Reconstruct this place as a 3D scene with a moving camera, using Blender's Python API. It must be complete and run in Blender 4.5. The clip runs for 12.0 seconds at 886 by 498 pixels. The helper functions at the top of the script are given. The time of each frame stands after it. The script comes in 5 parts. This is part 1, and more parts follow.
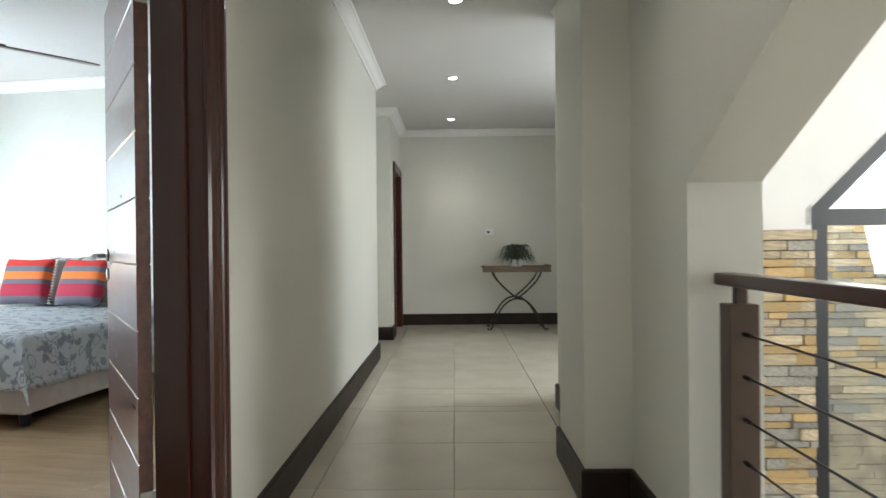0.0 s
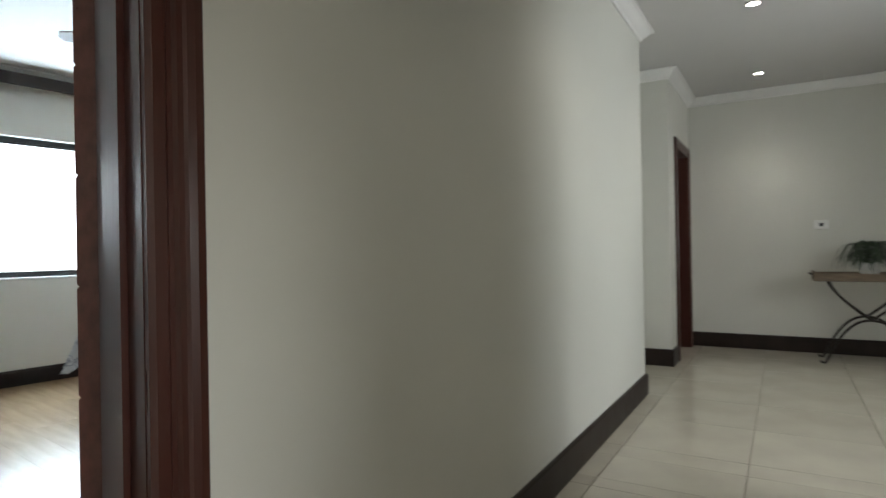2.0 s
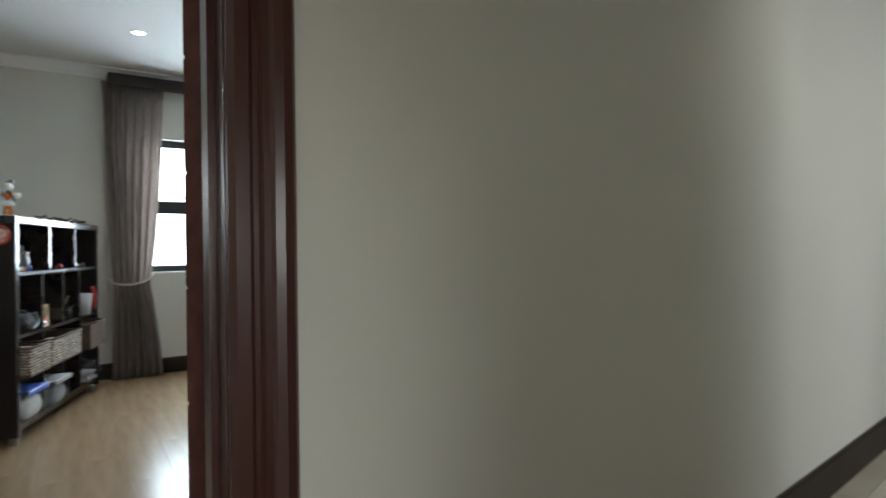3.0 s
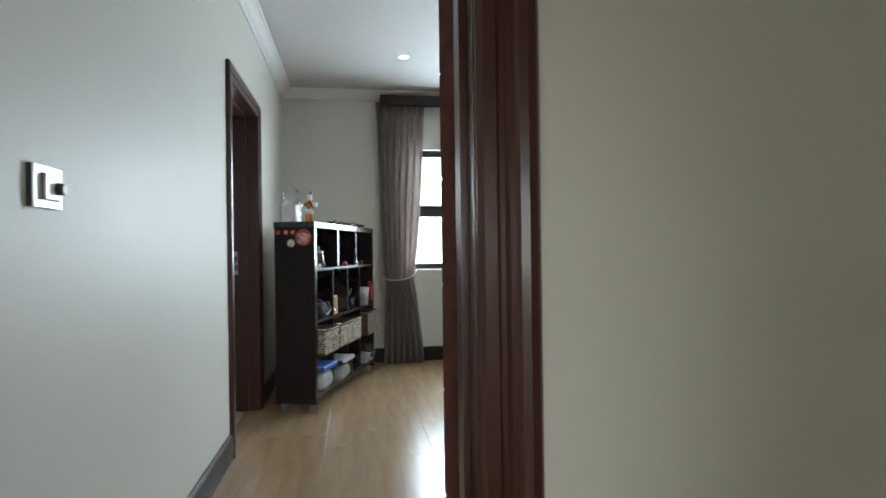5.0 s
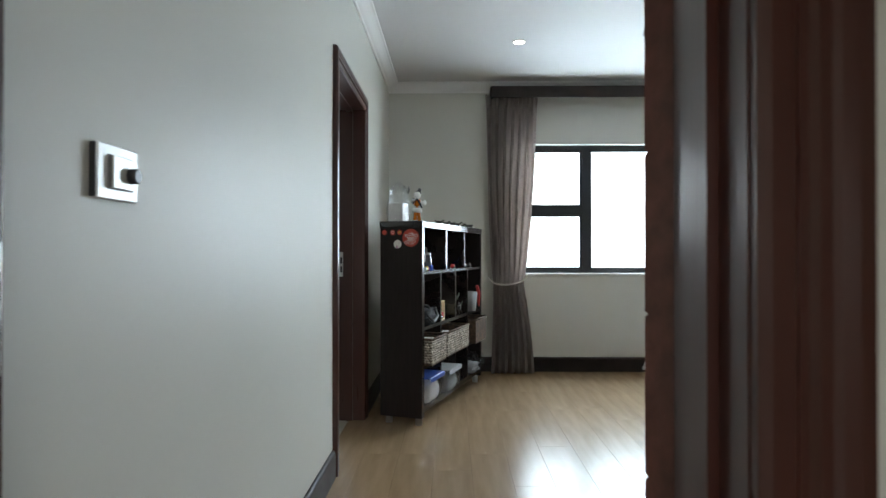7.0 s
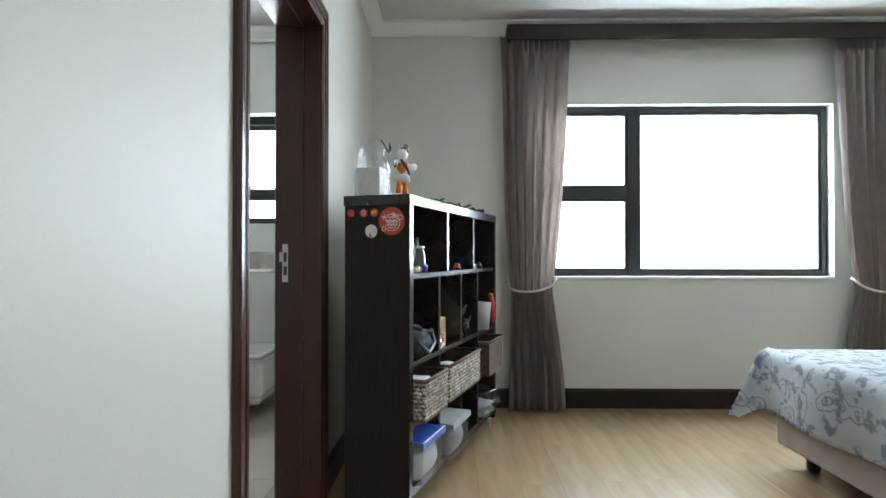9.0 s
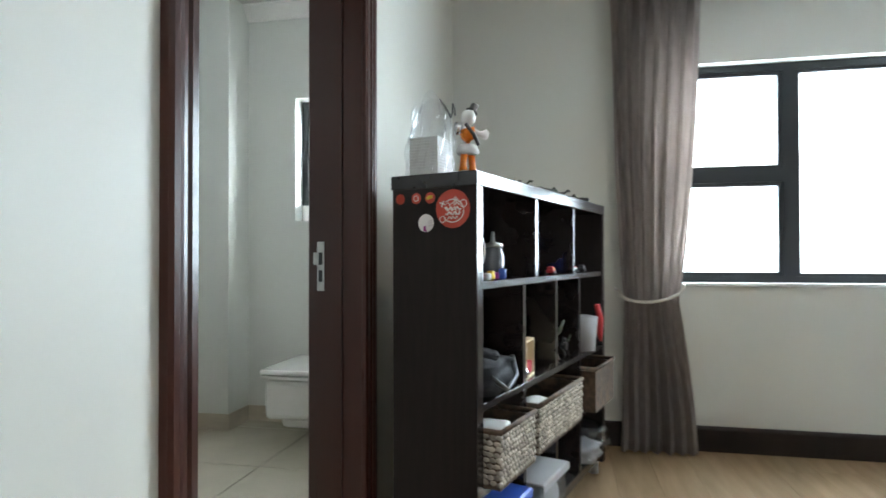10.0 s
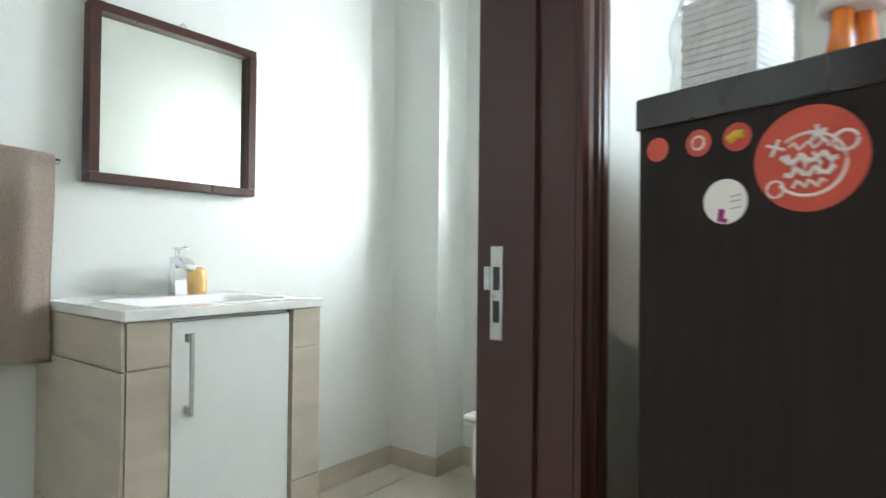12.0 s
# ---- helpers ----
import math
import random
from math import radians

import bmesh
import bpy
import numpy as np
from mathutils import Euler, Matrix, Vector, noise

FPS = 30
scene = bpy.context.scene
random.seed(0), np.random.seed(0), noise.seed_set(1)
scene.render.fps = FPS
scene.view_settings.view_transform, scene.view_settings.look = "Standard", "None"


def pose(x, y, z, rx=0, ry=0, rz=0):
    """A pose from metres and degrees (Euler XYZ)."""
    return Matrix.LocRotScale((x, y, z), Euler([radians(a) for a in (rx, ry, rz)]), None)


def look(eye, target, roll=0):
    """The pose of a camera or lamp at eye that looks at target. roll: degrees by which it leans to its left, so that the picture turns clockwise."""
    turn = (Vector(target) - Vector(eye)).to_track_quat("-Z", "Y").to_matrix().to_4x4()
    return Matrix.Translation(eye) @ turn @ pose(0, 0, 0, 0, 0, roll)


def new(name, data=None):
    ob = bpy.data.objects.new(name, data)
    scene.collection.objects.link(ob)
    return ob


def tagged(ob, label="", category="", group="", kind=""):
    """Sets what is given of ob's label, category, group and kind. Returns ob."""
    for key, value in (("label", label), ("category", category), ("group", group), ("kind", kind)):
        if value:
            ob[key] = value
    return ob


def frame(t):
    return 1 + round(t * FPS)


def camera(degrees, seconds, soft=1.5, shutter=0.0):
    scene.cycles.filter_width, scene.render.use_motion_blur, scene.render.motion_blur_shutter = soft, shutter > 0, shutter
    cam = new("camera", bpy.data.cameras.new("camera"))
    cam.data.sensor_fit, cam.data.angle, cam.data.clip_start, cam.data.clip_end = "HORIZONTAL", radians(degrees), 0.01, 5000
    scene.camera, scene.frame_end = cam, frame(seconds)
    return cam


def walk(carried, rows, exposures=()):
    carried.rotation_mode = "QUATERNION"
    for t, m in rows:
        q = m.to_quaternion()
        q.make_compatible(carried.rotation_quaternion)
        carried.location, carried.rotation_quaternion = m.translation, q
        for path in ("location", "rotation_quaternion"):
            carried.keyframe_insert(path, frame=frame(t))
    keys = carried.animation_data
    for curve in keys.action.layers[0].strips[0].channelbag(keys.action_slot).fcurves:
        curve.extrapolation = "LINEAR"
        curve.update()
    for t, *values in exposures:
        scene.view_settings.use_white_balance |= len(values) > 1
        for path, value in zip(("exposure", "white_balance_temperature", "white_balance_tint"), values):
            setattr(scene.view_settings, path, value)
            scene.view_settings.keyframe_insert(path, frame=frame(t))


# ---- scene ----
cam = camera(74.7, 12.0, shutter=0.4)
EXPOSURES = [(0, 1.25), (1.0, 1.1), (1.5, 1.0), (2.0, 0.8), (2.5, 0.6), (3.0, 0.55), (3.5, 0.65), (5.5, 0.68), (6.0, -0.2), (6.5, -0.1), (7.0, 0.5), (9.0, 1.0), (10.0, 1.1), (11.0, 1.25), (12.0, 1.75)]
PATH = [
    (0, (0.557, 0.141, 1.059), (0.252, 2.118, 1.052), -0.6),
    (0.5, (0.558, 0.514, 1.049), (0.103, 2.461, 1.049), -0.6),
    (1, (0.556, 0.804, 1.071), (-0.098, 2.693, 1.064), -1.0),
    (1.5, (0.567, 1.097, 1.067), (-0.419, 2.838, 1.073), -1.0),
    (2, (0.553, 1.306, 1.07), (-0.682, 2.880, 1.074), -1.0),
    (2.5, (0.522, 1.460, 1.067), (-0.950, 2.814, 1.081), -1.2),
    (3, (0.475, 1.555, 1.079), (-1.208, 2.635, 1.077), -0.7),
    (3.5, (0.488, 1.590, 1.077), (-1.348, 2.383, 1.081), -0.8),
    (5.5, (0.478, 1.550, 1.083), (-1.517, 1.688, 1.092), -0.7),
    (6, (0.494, 1.551, 1.088), (-1.506, 1.526, 1.101), -0.4),
    (6.5, (0.334, 1.537, 1.087), (-1.666, 1.506, 1.095), 0.0),
    (7, (0.108, 1.483, 1.092), (-1.892, 1.453, 1.104), 0.0),
    (9, (-1.229, 1.468, 1.05), (-3.228, 1.435, 1.07), -0.0),
    (9.5, (-1.563, 1.519, 1.052), (-3.555, 1.333, 1.073), -0.1),
    (10, (-1.888, 1.534, 1.048), (-3.847, 1.132, 1.072), -0.1),
    (10.5, (-2.173, 1.523, 1.045), (-4.063, 0.869, 1.069), 0.2),
    (11, (-2.435, 1.502, 1.057), (-4.218, 0.596, 1.08), 0.4),
    (11.5, (-2.644, 1.411, 1.051), (-4.324, 0.327, 1.078), 0.6),
    (12, (-2.812, 1.287, 1.078), (-4.409, 0.083, 1.101), 0.6),
]
walk(cam, [(t, look(eye, target, roll)) for t, eye, target, roll in PATH], EXPOSURES)

# ---- world, sun, large lights ----
world = bpy.data.worlds.new("sky")
scene.world = world
world.use_nodes = True
wn = world.node_tree.nodes
sky = wn.new("ShaderNodeTexSky")
sky.sky_type = "NISHITA"
sky.sun_disc = False
sky.sun_elevation = radians(58)
sky.sun_rotation = radians(20)
world.node_tree.links.new(sky.outputs[0], wn["Background"].inputs[0])
wn["Background"].inputs[1].default_value = 0.15

sun_data = bpy.data.lights.new("sun", "SUN")
sun_data.energy, sun_data.angle, sun_data.color = 1.2, radians(12), (1.0, 0.96, 0.9)
new("sun", sun_data).matrix_world = look((6, 16, 30), (0, 0, 0))


# the hall runs at a slight angle to the bedroom, turned about the door jamb
HALL = pose(-0.41, 1.847, 0, 0, 0, 7.7) @ pose(0.41, -1.847, 0)


def daylight(name, eye, target, w, h, watts, color=(0.86, 0.93, 1.0), m=Matrix()):
    d = bpy.data.lights.new(name, "AREA")
    d.shape, d.size, d.size_y, d.energy, d.color = "RECTANGLE", w, h, watts, color
    new(name, d).matrix_world = m @ look(eye, target)


daylight("daylight_bedroom", (-5.62, 3.08, 1.5), (0, 3.08, 1.45), 2.5, 1.6, 172, (0.72, 0.87, 1.0))
daylight("daylight_bath", (-5.62, 0.2, 1.66), (0, 0.2, 1.6), 0.9, 1.0, 54)
daylight("daylight_gable", (4.1, 4.55, 2.6), (4.1, 0, 1.4), 2.4, 2.6, 120, (1.0, 0.99, 0.96), HALL)
# stair lamp: added behind an assumed side window to brighten column, pier and hall
daylight("daylight_stair_fill", (5.95, 1.4, 1.9), (0, 1.8, 0.6), 2.8, 2.6, 128, (1.0, 0.985, 0.95), HALL)
daylight("daylight_lobby", (2.95, 4.8, 1.5), (0, 4.8, 1.3), 0.85, 1.4, 27, (0.90, 0.96, 1.0), HALL)


def spot(x, y, z=2.60, watts=8):
    d = bpy.data.lights.new("downlight_glow", "SPOT")
    d.energy, d.spot_size, d.spot_blend, d.shadow_soft_size, d.color = watts, radians(125), 0.8, 0.03, (1.0, 0.95, 0.86)
    new("downlight_glow", d).matrix_world = look((x, y, z), (x, y + 0.0001, 0))


DOWNLIGHTS = [(HALL @ Vector((x, y, 0))).to_2d() for x, y in ((0.326, 5.471), (0.3, 7.24), (0.345, 3.76), (0.345, 1.4))] + [Vector((-4.162, 1.978))]
for dx, dy in DOWNLIGHTS:
    spot(dx, dy)


# ---- materials ----
def mat(name, color, rough=0.5, metal=0.0, vary=0.08, scale=6.0, bump=0.0, bscale=80.0, coat=0.0, stretch=(1, 1, 1), rand=0.0, spec=0.5, color2=None, island=False, mix_at=(0.35, 0.65)):
    m = bpy.data.materials.new(name)
    m.use_nodes = True
    nt = m.node_tree
    n, lk = nt.nodes, nt.links
    b = n["Principled BSDF"]
    b.inputs["Roughness"].default_value = rough
    b.inputs["Metallic"].default_value = metal
    b.inputs["Coat Weight"].default_value = coat
    b.inputs["Coat Roughness"].default_value = 0.12
    b.inputs["Specular IOR Level"].default_value = spec
    tc = n.new("ShaderNodeTexCoord")
    mp = n.new("ShaderNodeMapping")
    mp.inputs["Scale"].default_value = stretch
    lk.new(tc.outputs["Object"], mp.inputs[0])
    nz = n.new("ShaderNodeTexNoise")
    nz.inputs["Scale"].default_value = scale
    nz.inputs["Detail"].default_value = 6
    lk.new(mp.outputs[0], nz.inputs[0])
    c2 = color2 or tuple(max(0.0, c * (1 - vary * 2)) for c in color)
    ramp = n.new("ShaderNodeValToRGB")
    ramp.color_ramp.elements[0].position, ramp.color_ramp.elements[1].position = mix_at
    ramp.color_ramp.elements[0].color = (*c2, 1)
    ramp.color_ramp.elements[1].color = (*color, 1)
    lk.new(nz.outputs[0], ramp.inputs[0])
    out = ramp.outputs[0]
    if rand or island:
        src = n.new("ShaderNodeNewGeometry").outputs["Random Per Island"] if island else n.new("ShaderNodeObjectInfo").outputs["Random"]
        mr = n.new("ShaderNodeMapRange")
        mr.inputs[3].default_value, mr.inputs[4].default_value = 1 - (rand or 0.2), 1 + (rand or 0.2)
        lk.new(src, mr.inputs[0])
        hs = n.new("ShaderNodeHueSaturation")
        lk.new(out, hs.inputs["Color"])
        lk.new(mr.outputs[0], hs.inputs["Value"])
        out = hs.outputs[0]
    lk.new(out, b.inputs["Base Color"])
    rr = n.new("ShaderNodeMapRange")
    rr.inputs[3].default_value, rr.inputs[4].default_value = max(0.02, rough * 0.8), min(1, rough * 1.2)
    lk.new(nz.outputs[0], rr.inputs[0])
    lk.new(rr.outputs[0], b.inputs["Roughness"])
    if bump:
        n2 = n.new("ShaderNodeTexNoise")
        n2.inputs["Scale"].default_value = bscale
        n2.inputs["Detail"].default_value = 4
        lk.new(mp.outputs[0], n2.inputs[0])
        bp = n.new("ShaderNodeBump")
        bp.inputs["Strength"].default_value = bump
        bp.inputs["Distance"].default_value = 0.004
        lk.new(n2.outputs[0], bp.inputs["Height"])
        lk.new(bp.outputs[0], b.inputs["Normal"])
    return m


def glow(name, color, strength):
    m = bpy.data.materials.new(name)
    m.use_nodes = True
    b = m.node_tree.nodes["Principled BSDF"]
    b.inputs["Base Color"].default_value = (*color, 1)
    b.inputs["Emission Color"].default_value = (*color, 1)
    b.inputs["Emission Strength"].default_value = strength
    return m


def glass(name, rough=0.0, tint=(1, 1, 1), mixin=0.12):
    m = bpy.data.materials.new(name)
    m.use_nodes = True
    n, lk = m.node_tree.nodes, m.node_tree.links
    tr, gl, mx = n.new("ShaderNodeBsdfTransparent"), n.new("ShaderNodeBsdfGlossy"), n.new("ShaderNodeMixShader")
    tr.inputs[0].default_value = (*tint, 1)
    gl.inputs["Roughness"].default_value = rough
    mx.inputs[0].default_value = mixin
    lk.new(tr.outputs[0], mx.inputs[1])
    lk.new(gl.outputs[0], mx.inputs[2])
    lk.new(mx.outputs[0], n["Material Output"].inputs[0])
    return m


PAINT = mat("wall_paint", (0.62, 0.615, 0.56), 0.5, vary=0.02, scale=1.3, bump=0.06, bscale=55, spec=0.35)
PAINT_BATH = mat("bath_paint", (0.70, 0.72, 0.69), 0.38, vary=0.02, scale=1.3, bump=0.05, bscale=60)
CEIL = mat("ceiling_paint", (0.63, 0.62, 0.61), 0.75, vary=0.015, scale=1.5, bump=0.03, bscale=90)
CORNICE = mat("cornice_plaster", (0.80, 0.79, 0.77), 0.6, vary=0.02, scale=4)
WHITE = mat("white_plaster", (0.70, 0.69, 0.67), 0.7, vary=0.02, scale=3, bump=0.05)
WOOD = mat("dark_varnished_wood", (0.048, 0.0138, 0.0092), 0.30, vary=0.03, scale=5, bump=0.04, bscale=18, coat=0.2, spec=0.4, stretch=(6, 6, 0.5))
DOORWOOD = mat("mahogany_door", (0.12, 0.042, 0.032), 0.30, vary=0.2, scale=5, bump=0.12, bscale=16, coat=0.35, stretch=(1, 8, 6))
SKIRT = mat("dark_skirting_wood", (0.022, 0.013, 0.010), 0.45, vary=0.2, scale=8, bump=0.05, spec=0.3)
ESPRESSO = mat("black_brown_laminate", (0.017, 0.0115, 0.0105), 0.45, vary=0.15, scale=9, bump=0.05, bscale=30, stretch=(6, 6, 0.7), spec=0.22)
ESPRESSO_EDGE = mat("black_brown_edge", (0.022, 0.017, 0.016), 0.17, vary=0.08, scale=9, spec=0.6)
TILE = mat("porcelain_tile", (0.50, 0.465, 0.385), 0.16, vary=0.05, scale=3, bump=0.015, bscale=12, rand=0.03)
TILE_BATH = mat("cream_tile", (0.56, 0.52, 0.42), 0.22, vary=0.04, scale=4, rand=0.03)
GROUT = mat("grout", (0.30, 0.27, 0.21), 0.9, vary=0.1, scale=30)
PLANK = mat("oak_laminate", (0.36, 0.250, 0.148), 0.25, scale=2.2, bump=0.025, bscale=30, stretch=(1.0, 9, 1), rand=0.06, color2=(0.275, 0.185, 0.105), mix_at=(0.25, 0.72))
UNDER = mat("floor_underlay", (0.12, 0.085, 0.05), 0.9)
ALU = mat("dark_aluminium", (0.016, 0.018, 0.021), 0.45, metal=0.0, vary=0.05)
STEEL = mat("brushed_steel", (0.55, 0.54, 0.52), 0.3, metal=1.0, vary=0.08, scale=40)
CHROME = mat("chrome", (0.75, 0.76, 0.78), 0.08, metal=1.0, vary=0.02)
SILVER = mat("silver_plate", (0.66, 0.66, 0.64), 0.35, metal=0.2, vary=0.04, scale=30)
BLACK = mat("black_plastic", (0.02, 0.02, 0.022), 0.4, vary=0.1)
IRON = mat("wrought_iron", (0.035, 0.028, 0.022), 0.5, metal=0.5, vary=0.2, scale=20, bump=0.2)
GLASS = glass("window_glass", 0.0, (0.97, 0.99, 0.99), 0.06)
PLASTIC = glass("clear_plastic", 0.10, (0.93, 0.94, 0.95), 0.10)
LAMP_ON = glow("lamp_glow", (1.0, 0.97, 0.9), 30)
CERAMIC = mat("white_ceramic", (0.82, 0.82, 0.80), 0.12, vary=0.02, coat=0.4)
WHITE_GLOSS = mat("white_gloss_board", (0.74, 0.76, 0.74), 0.25, vary=0.02)
TRAV = mat("travertine_tile", (0.52, 0.46, 0.37), 0.35, vary=0.08, scale=4, stretch=(1, 1, 4))
CURTAIN = mat("taupe_curtain_fabric", (0.36, 0.31, 0.285), 0.85, vary=0.08, scale=60, bump=0.3, bscale=300, stretch=(1, 1, 0.2))
ROPE = mat("cream_rope", (0.62, 0.58, 0.50), 0.9, vary=0.1, scale=200, bump=0.5, bscale=300)
TOWEL = mat("beige_terry", (0.66, 0.55, 0.47), 0.95, vary=0.07, scale=160, bump=1.0, bscale=260)
BEDBASE = mat("stone_suede", (0.42, 0.36, 0.32), 0.9, vary=0.06, scale=12, bump=0.1)
MATTRESS = mat("mattress_ticking", (0.66, 0.64, 0.62), 0.9, vary=0.05)
LEAF = mat("dark_green_leaf", (0.035, 0.06, 0.028), 0.45, vary=0.3, scale=25)
POT = mat("white_pot", (0.75, 0.75, 0.72), 0.4, vary=0.03)
TRAYWOOD = mat("weathered_tray_wood", (0.16, 0.115, 0.07), 0.6, vary=0.25, scale=8, bump=0.2, stretch=(1, 6, 6))
STONE = mat("sandstone_cladding", (0.50, 0.41, 0.27), 0.85, scale=5, bump=0.6, bscale=22, rand=0.34, color2=(0.30, 0.25, 0.18))
STONE_B = mat("honey_stone_cladding", (0.50, 0.33, 0.13), 0.85, scale=6, bump=0.6, bscale=22, rand=0.25, color2=(0.36, 0.27, 0.15))
STONE_C = mat("grey_stone_cladding", (0.34, 0.32, 0.28), 0.85, scale=6, bump=0.6, bscale=22, rand=0.25, color2=(0.2, 0.19, 0.16))
MORTAR = mat("mortar", (0.10, 0.085, 0.06), 0.95, vary=0.1)
GROUND = mat("pale_paving", (0.45, 0.43, 0.40), 0.9, vary=0.15, scale=0.6)
RED = mat("red_cloth", (0.42, 0.028, 0.03), 0.85, vary=0.1, scale=40)
REDVINYL = mat("red_sticker", (0.55, 0.07, 0.04), 0.4, vary=0.06, scale=20)
ORANGE = mat("orange_gloss", (0.75, 0.20, 0.02), 0.25, vary=0.05, coat=0.3)
YELLOW = mat("yellow_plastic", (0.72, 0.50, 0.04), 0.35, vary=0.05)
BLUE = mat("blue_plastic", (0.03, 0.09, 0.42), 0.35, vary=0.08)
PAPER = mat("white_paper", (0.74, 0.73, 0.70), 0.7, vary=0.03)
PAPER_GREY = mat("grey_print", (0.34, 0.33, 0.33), 0.7, vary=0.05)
CREAM = mat("cream_card", (0.66, 0.54, 0.33), 0.6, vary=0.06)
PINK = mat("magenta_print", (0.35, 0.03, 0.22), 0.6, vary=0.05)
WICKER = mat("wicker_strand", (0.50, 0.44, 0.36), 0.75, vary=0.25, scale=30, island=True, rand=0.3)
WICKER_DARK = mat("dark_wicker", (0.12, 0.075, 0.045), 0.75, vary=0.3, scale=40, bump=0.6, bscale=90)
GREYCLOTH = mat("charcoal_cloth", (0.008, 0.009, 0.012), 0.9, vary=0.15, scale=20, bump=0.3)
SMOKY = mat("smoky_plastic", (0.085, 0.095, 0.105), 0.18, vary=0.1, scale=12, coat=0.4)
SOAP = mat("amber_soap", (0.72, 0.46, 0.16), 0.25, vary=0.1, scale=10)
SHADE = glow("lamp_shade_fabric", (0.40, 0.26, 0.13), 0.7)
MIRROR = bpy.data.materials.new("mirror_silver")
MIRROR.use_nodes = True
_mb = MIRROR.node_tree.nodes["Principled BSDF"]
_mb.inputs["Base Color"].default_value = (0.72, 0.76, 0.73, 1)
_mb.inputs["Metallic"].default_value, _mb.inputs["Roughness"].default_value = 1.0, 0.01


def printed_quilt():
    """White cotton with rings, blocks and blotches printed in slate blue."""
    m = bpy.data.materials.new("printed_quilt_cotton")
    m.use_nodes = True
    n, lk = m.node_tree.nodes, m.node_tree.links
    b = n["Principled BSDF"]
    b.inputs["Roughness"].default_value = 0.9
    tc = n.new("ShaderNodeTexCoord")
    v = n.new("ShaderNodeTexVoronoi")
    v.inputs["Scale"].default_value = 7.5
    wob = n.new("ShaderNodeTexNoise")
    wob.inputs["Scale"].default_value = 9
    add = n.new("ShaderNodeMixRGB")
    add.blend_type, add.inputs[0].default_value = "ADD", 0.12
    lk.new(tc.outputs["Object"], wob.inputs[0])
    lk.new(tc.outputs["Object"], add.inputs[1])
    lk.new(wob.outputs[1], add.inputs[2])
    lk.new(add.outputs[0], v.inputs["Vector"])
    ring = n.new("ShaderNodeValToRGB")
    e = ring.color_ramp.elements
    e[0].position, e[0].color = 0.0, (0, 0, 0, 1)
    e[1].position, e[1].color = 0.60, (0, 0, 0, 1)
    for p, c in ((0.16, 0.0), (0.19, 1.0), (0.23, 0.0), (0.36, 0.0), (0.40, 0.9), (0.43, 0.0)):
        q = e.new(p)
        q.color = (c, c, c, 1)
    lk.new(v.outputs["Distance"], ring.inputs[0])
    blot = n.new("ShaderNodeTexNoise")
    blot.inputs["Scale"].default_value = 16
    blot.inputs["Detail"].default_value = 3
    lk.new(tc.outputs["Object"], blot.inputs[0])
    br = n.new("ShaderNodeValToRGB")
    br.color_ramp.elements[0].position, br.color_ramp.elements[1].position = 0.53, 0.60
    lk.new(blot.outputs[0], br.inputs[0])
    mx = n.new("ShaderNodeMixRGB")
    mx.blend_type, mx.inputs[0].default_value = "LIGHTEN", 0.75
    lk.new(ring.outputs[0], mx.inputs[1])
    lk.new(br.outputs[0], mx.inputs[2])
    col = n.new("ShaderNodeMixRGB")
    col.inputs[1].default_value, col.inputs[2].default_value = (0.66, 0.68, 0.70, 1), (0.20, 0.24, 0.31, 1)
    lk.new(mx.outputs[0], col.inputs[0])
    lk.new(col.outputs[0], b.inputs["Base Color"])
    return m


def striped(name, stops, axis=2, span=0.42):
    """Woven stripes along one local axis."""
    m = bpy.data.materials.new(name)
    m.use_nodes = True
    n, lk = m.node_tree.nodes, m.node_tree.links
    n["Principled BSDF"].inputs["Roughness"].default_value = 0.9
    tc, sp, mr, r = n.new("ShaderNodeTexCoord"), n.new("ShaderNodeSeparateXYZ"), n.new("ShaderNodeMapRange"), n.new("ShaderNodeValToRGB")
    lk.new(tc.outputs["Object"], sp.inputs[0])
    lk.new(sp.outputs[axis], mr.inputs[0])
    mr.inputs[1].default_value, mr.inputs[2].default_value = -span / 2, span / 2
    lk.new(mr.outputs[0], r.inputs[0])
    r.color_ramp.interpolation = "CONSTANT"
    el = r.color_ramp.elements
    el[0].position, el[0].color = stops[0][0], (*stops[0][1], 1)
    el[1].position, el[1].color = stops[1][0], (*stops[1][1], 1)
    for p, c in stops[2:]:
        el.new(p).color = (*c, 1)
    lk.new(r.outputs[0], n["Principled BSDF"].inputs["Base Color"])
    return m


QUILT = printed_quilt()
STRIPES = striped("striped_cushion_weave", [(0.0, (0.12, 0.11, 0.14)), (0.16, (0.36, 0.02, 0.05)), (0.42, (0.12, 0.11, 0.14)), (0.52, (0.66, 0.16, 0.03)), (0.68, (0.13, 0.12, 0.15)), (0.80, (0.50, 0.025, 0.02))])
PLAID = striped("plaid_cushion_weave", [(0.0, (0.42, 0.42, 0.40)), (0.15, (0.12, 0.13, 0.13)), (0.22, (0.42, 0.42, 0.40)), (0.45, (0.12, 0.13, 0.13)), (0.5, (0.42, 0.42, 0.40)), (0.75, (0.10, 0.11, 0.11)), (0.83, (0.42, 0.42, 0.40))], axis=0)


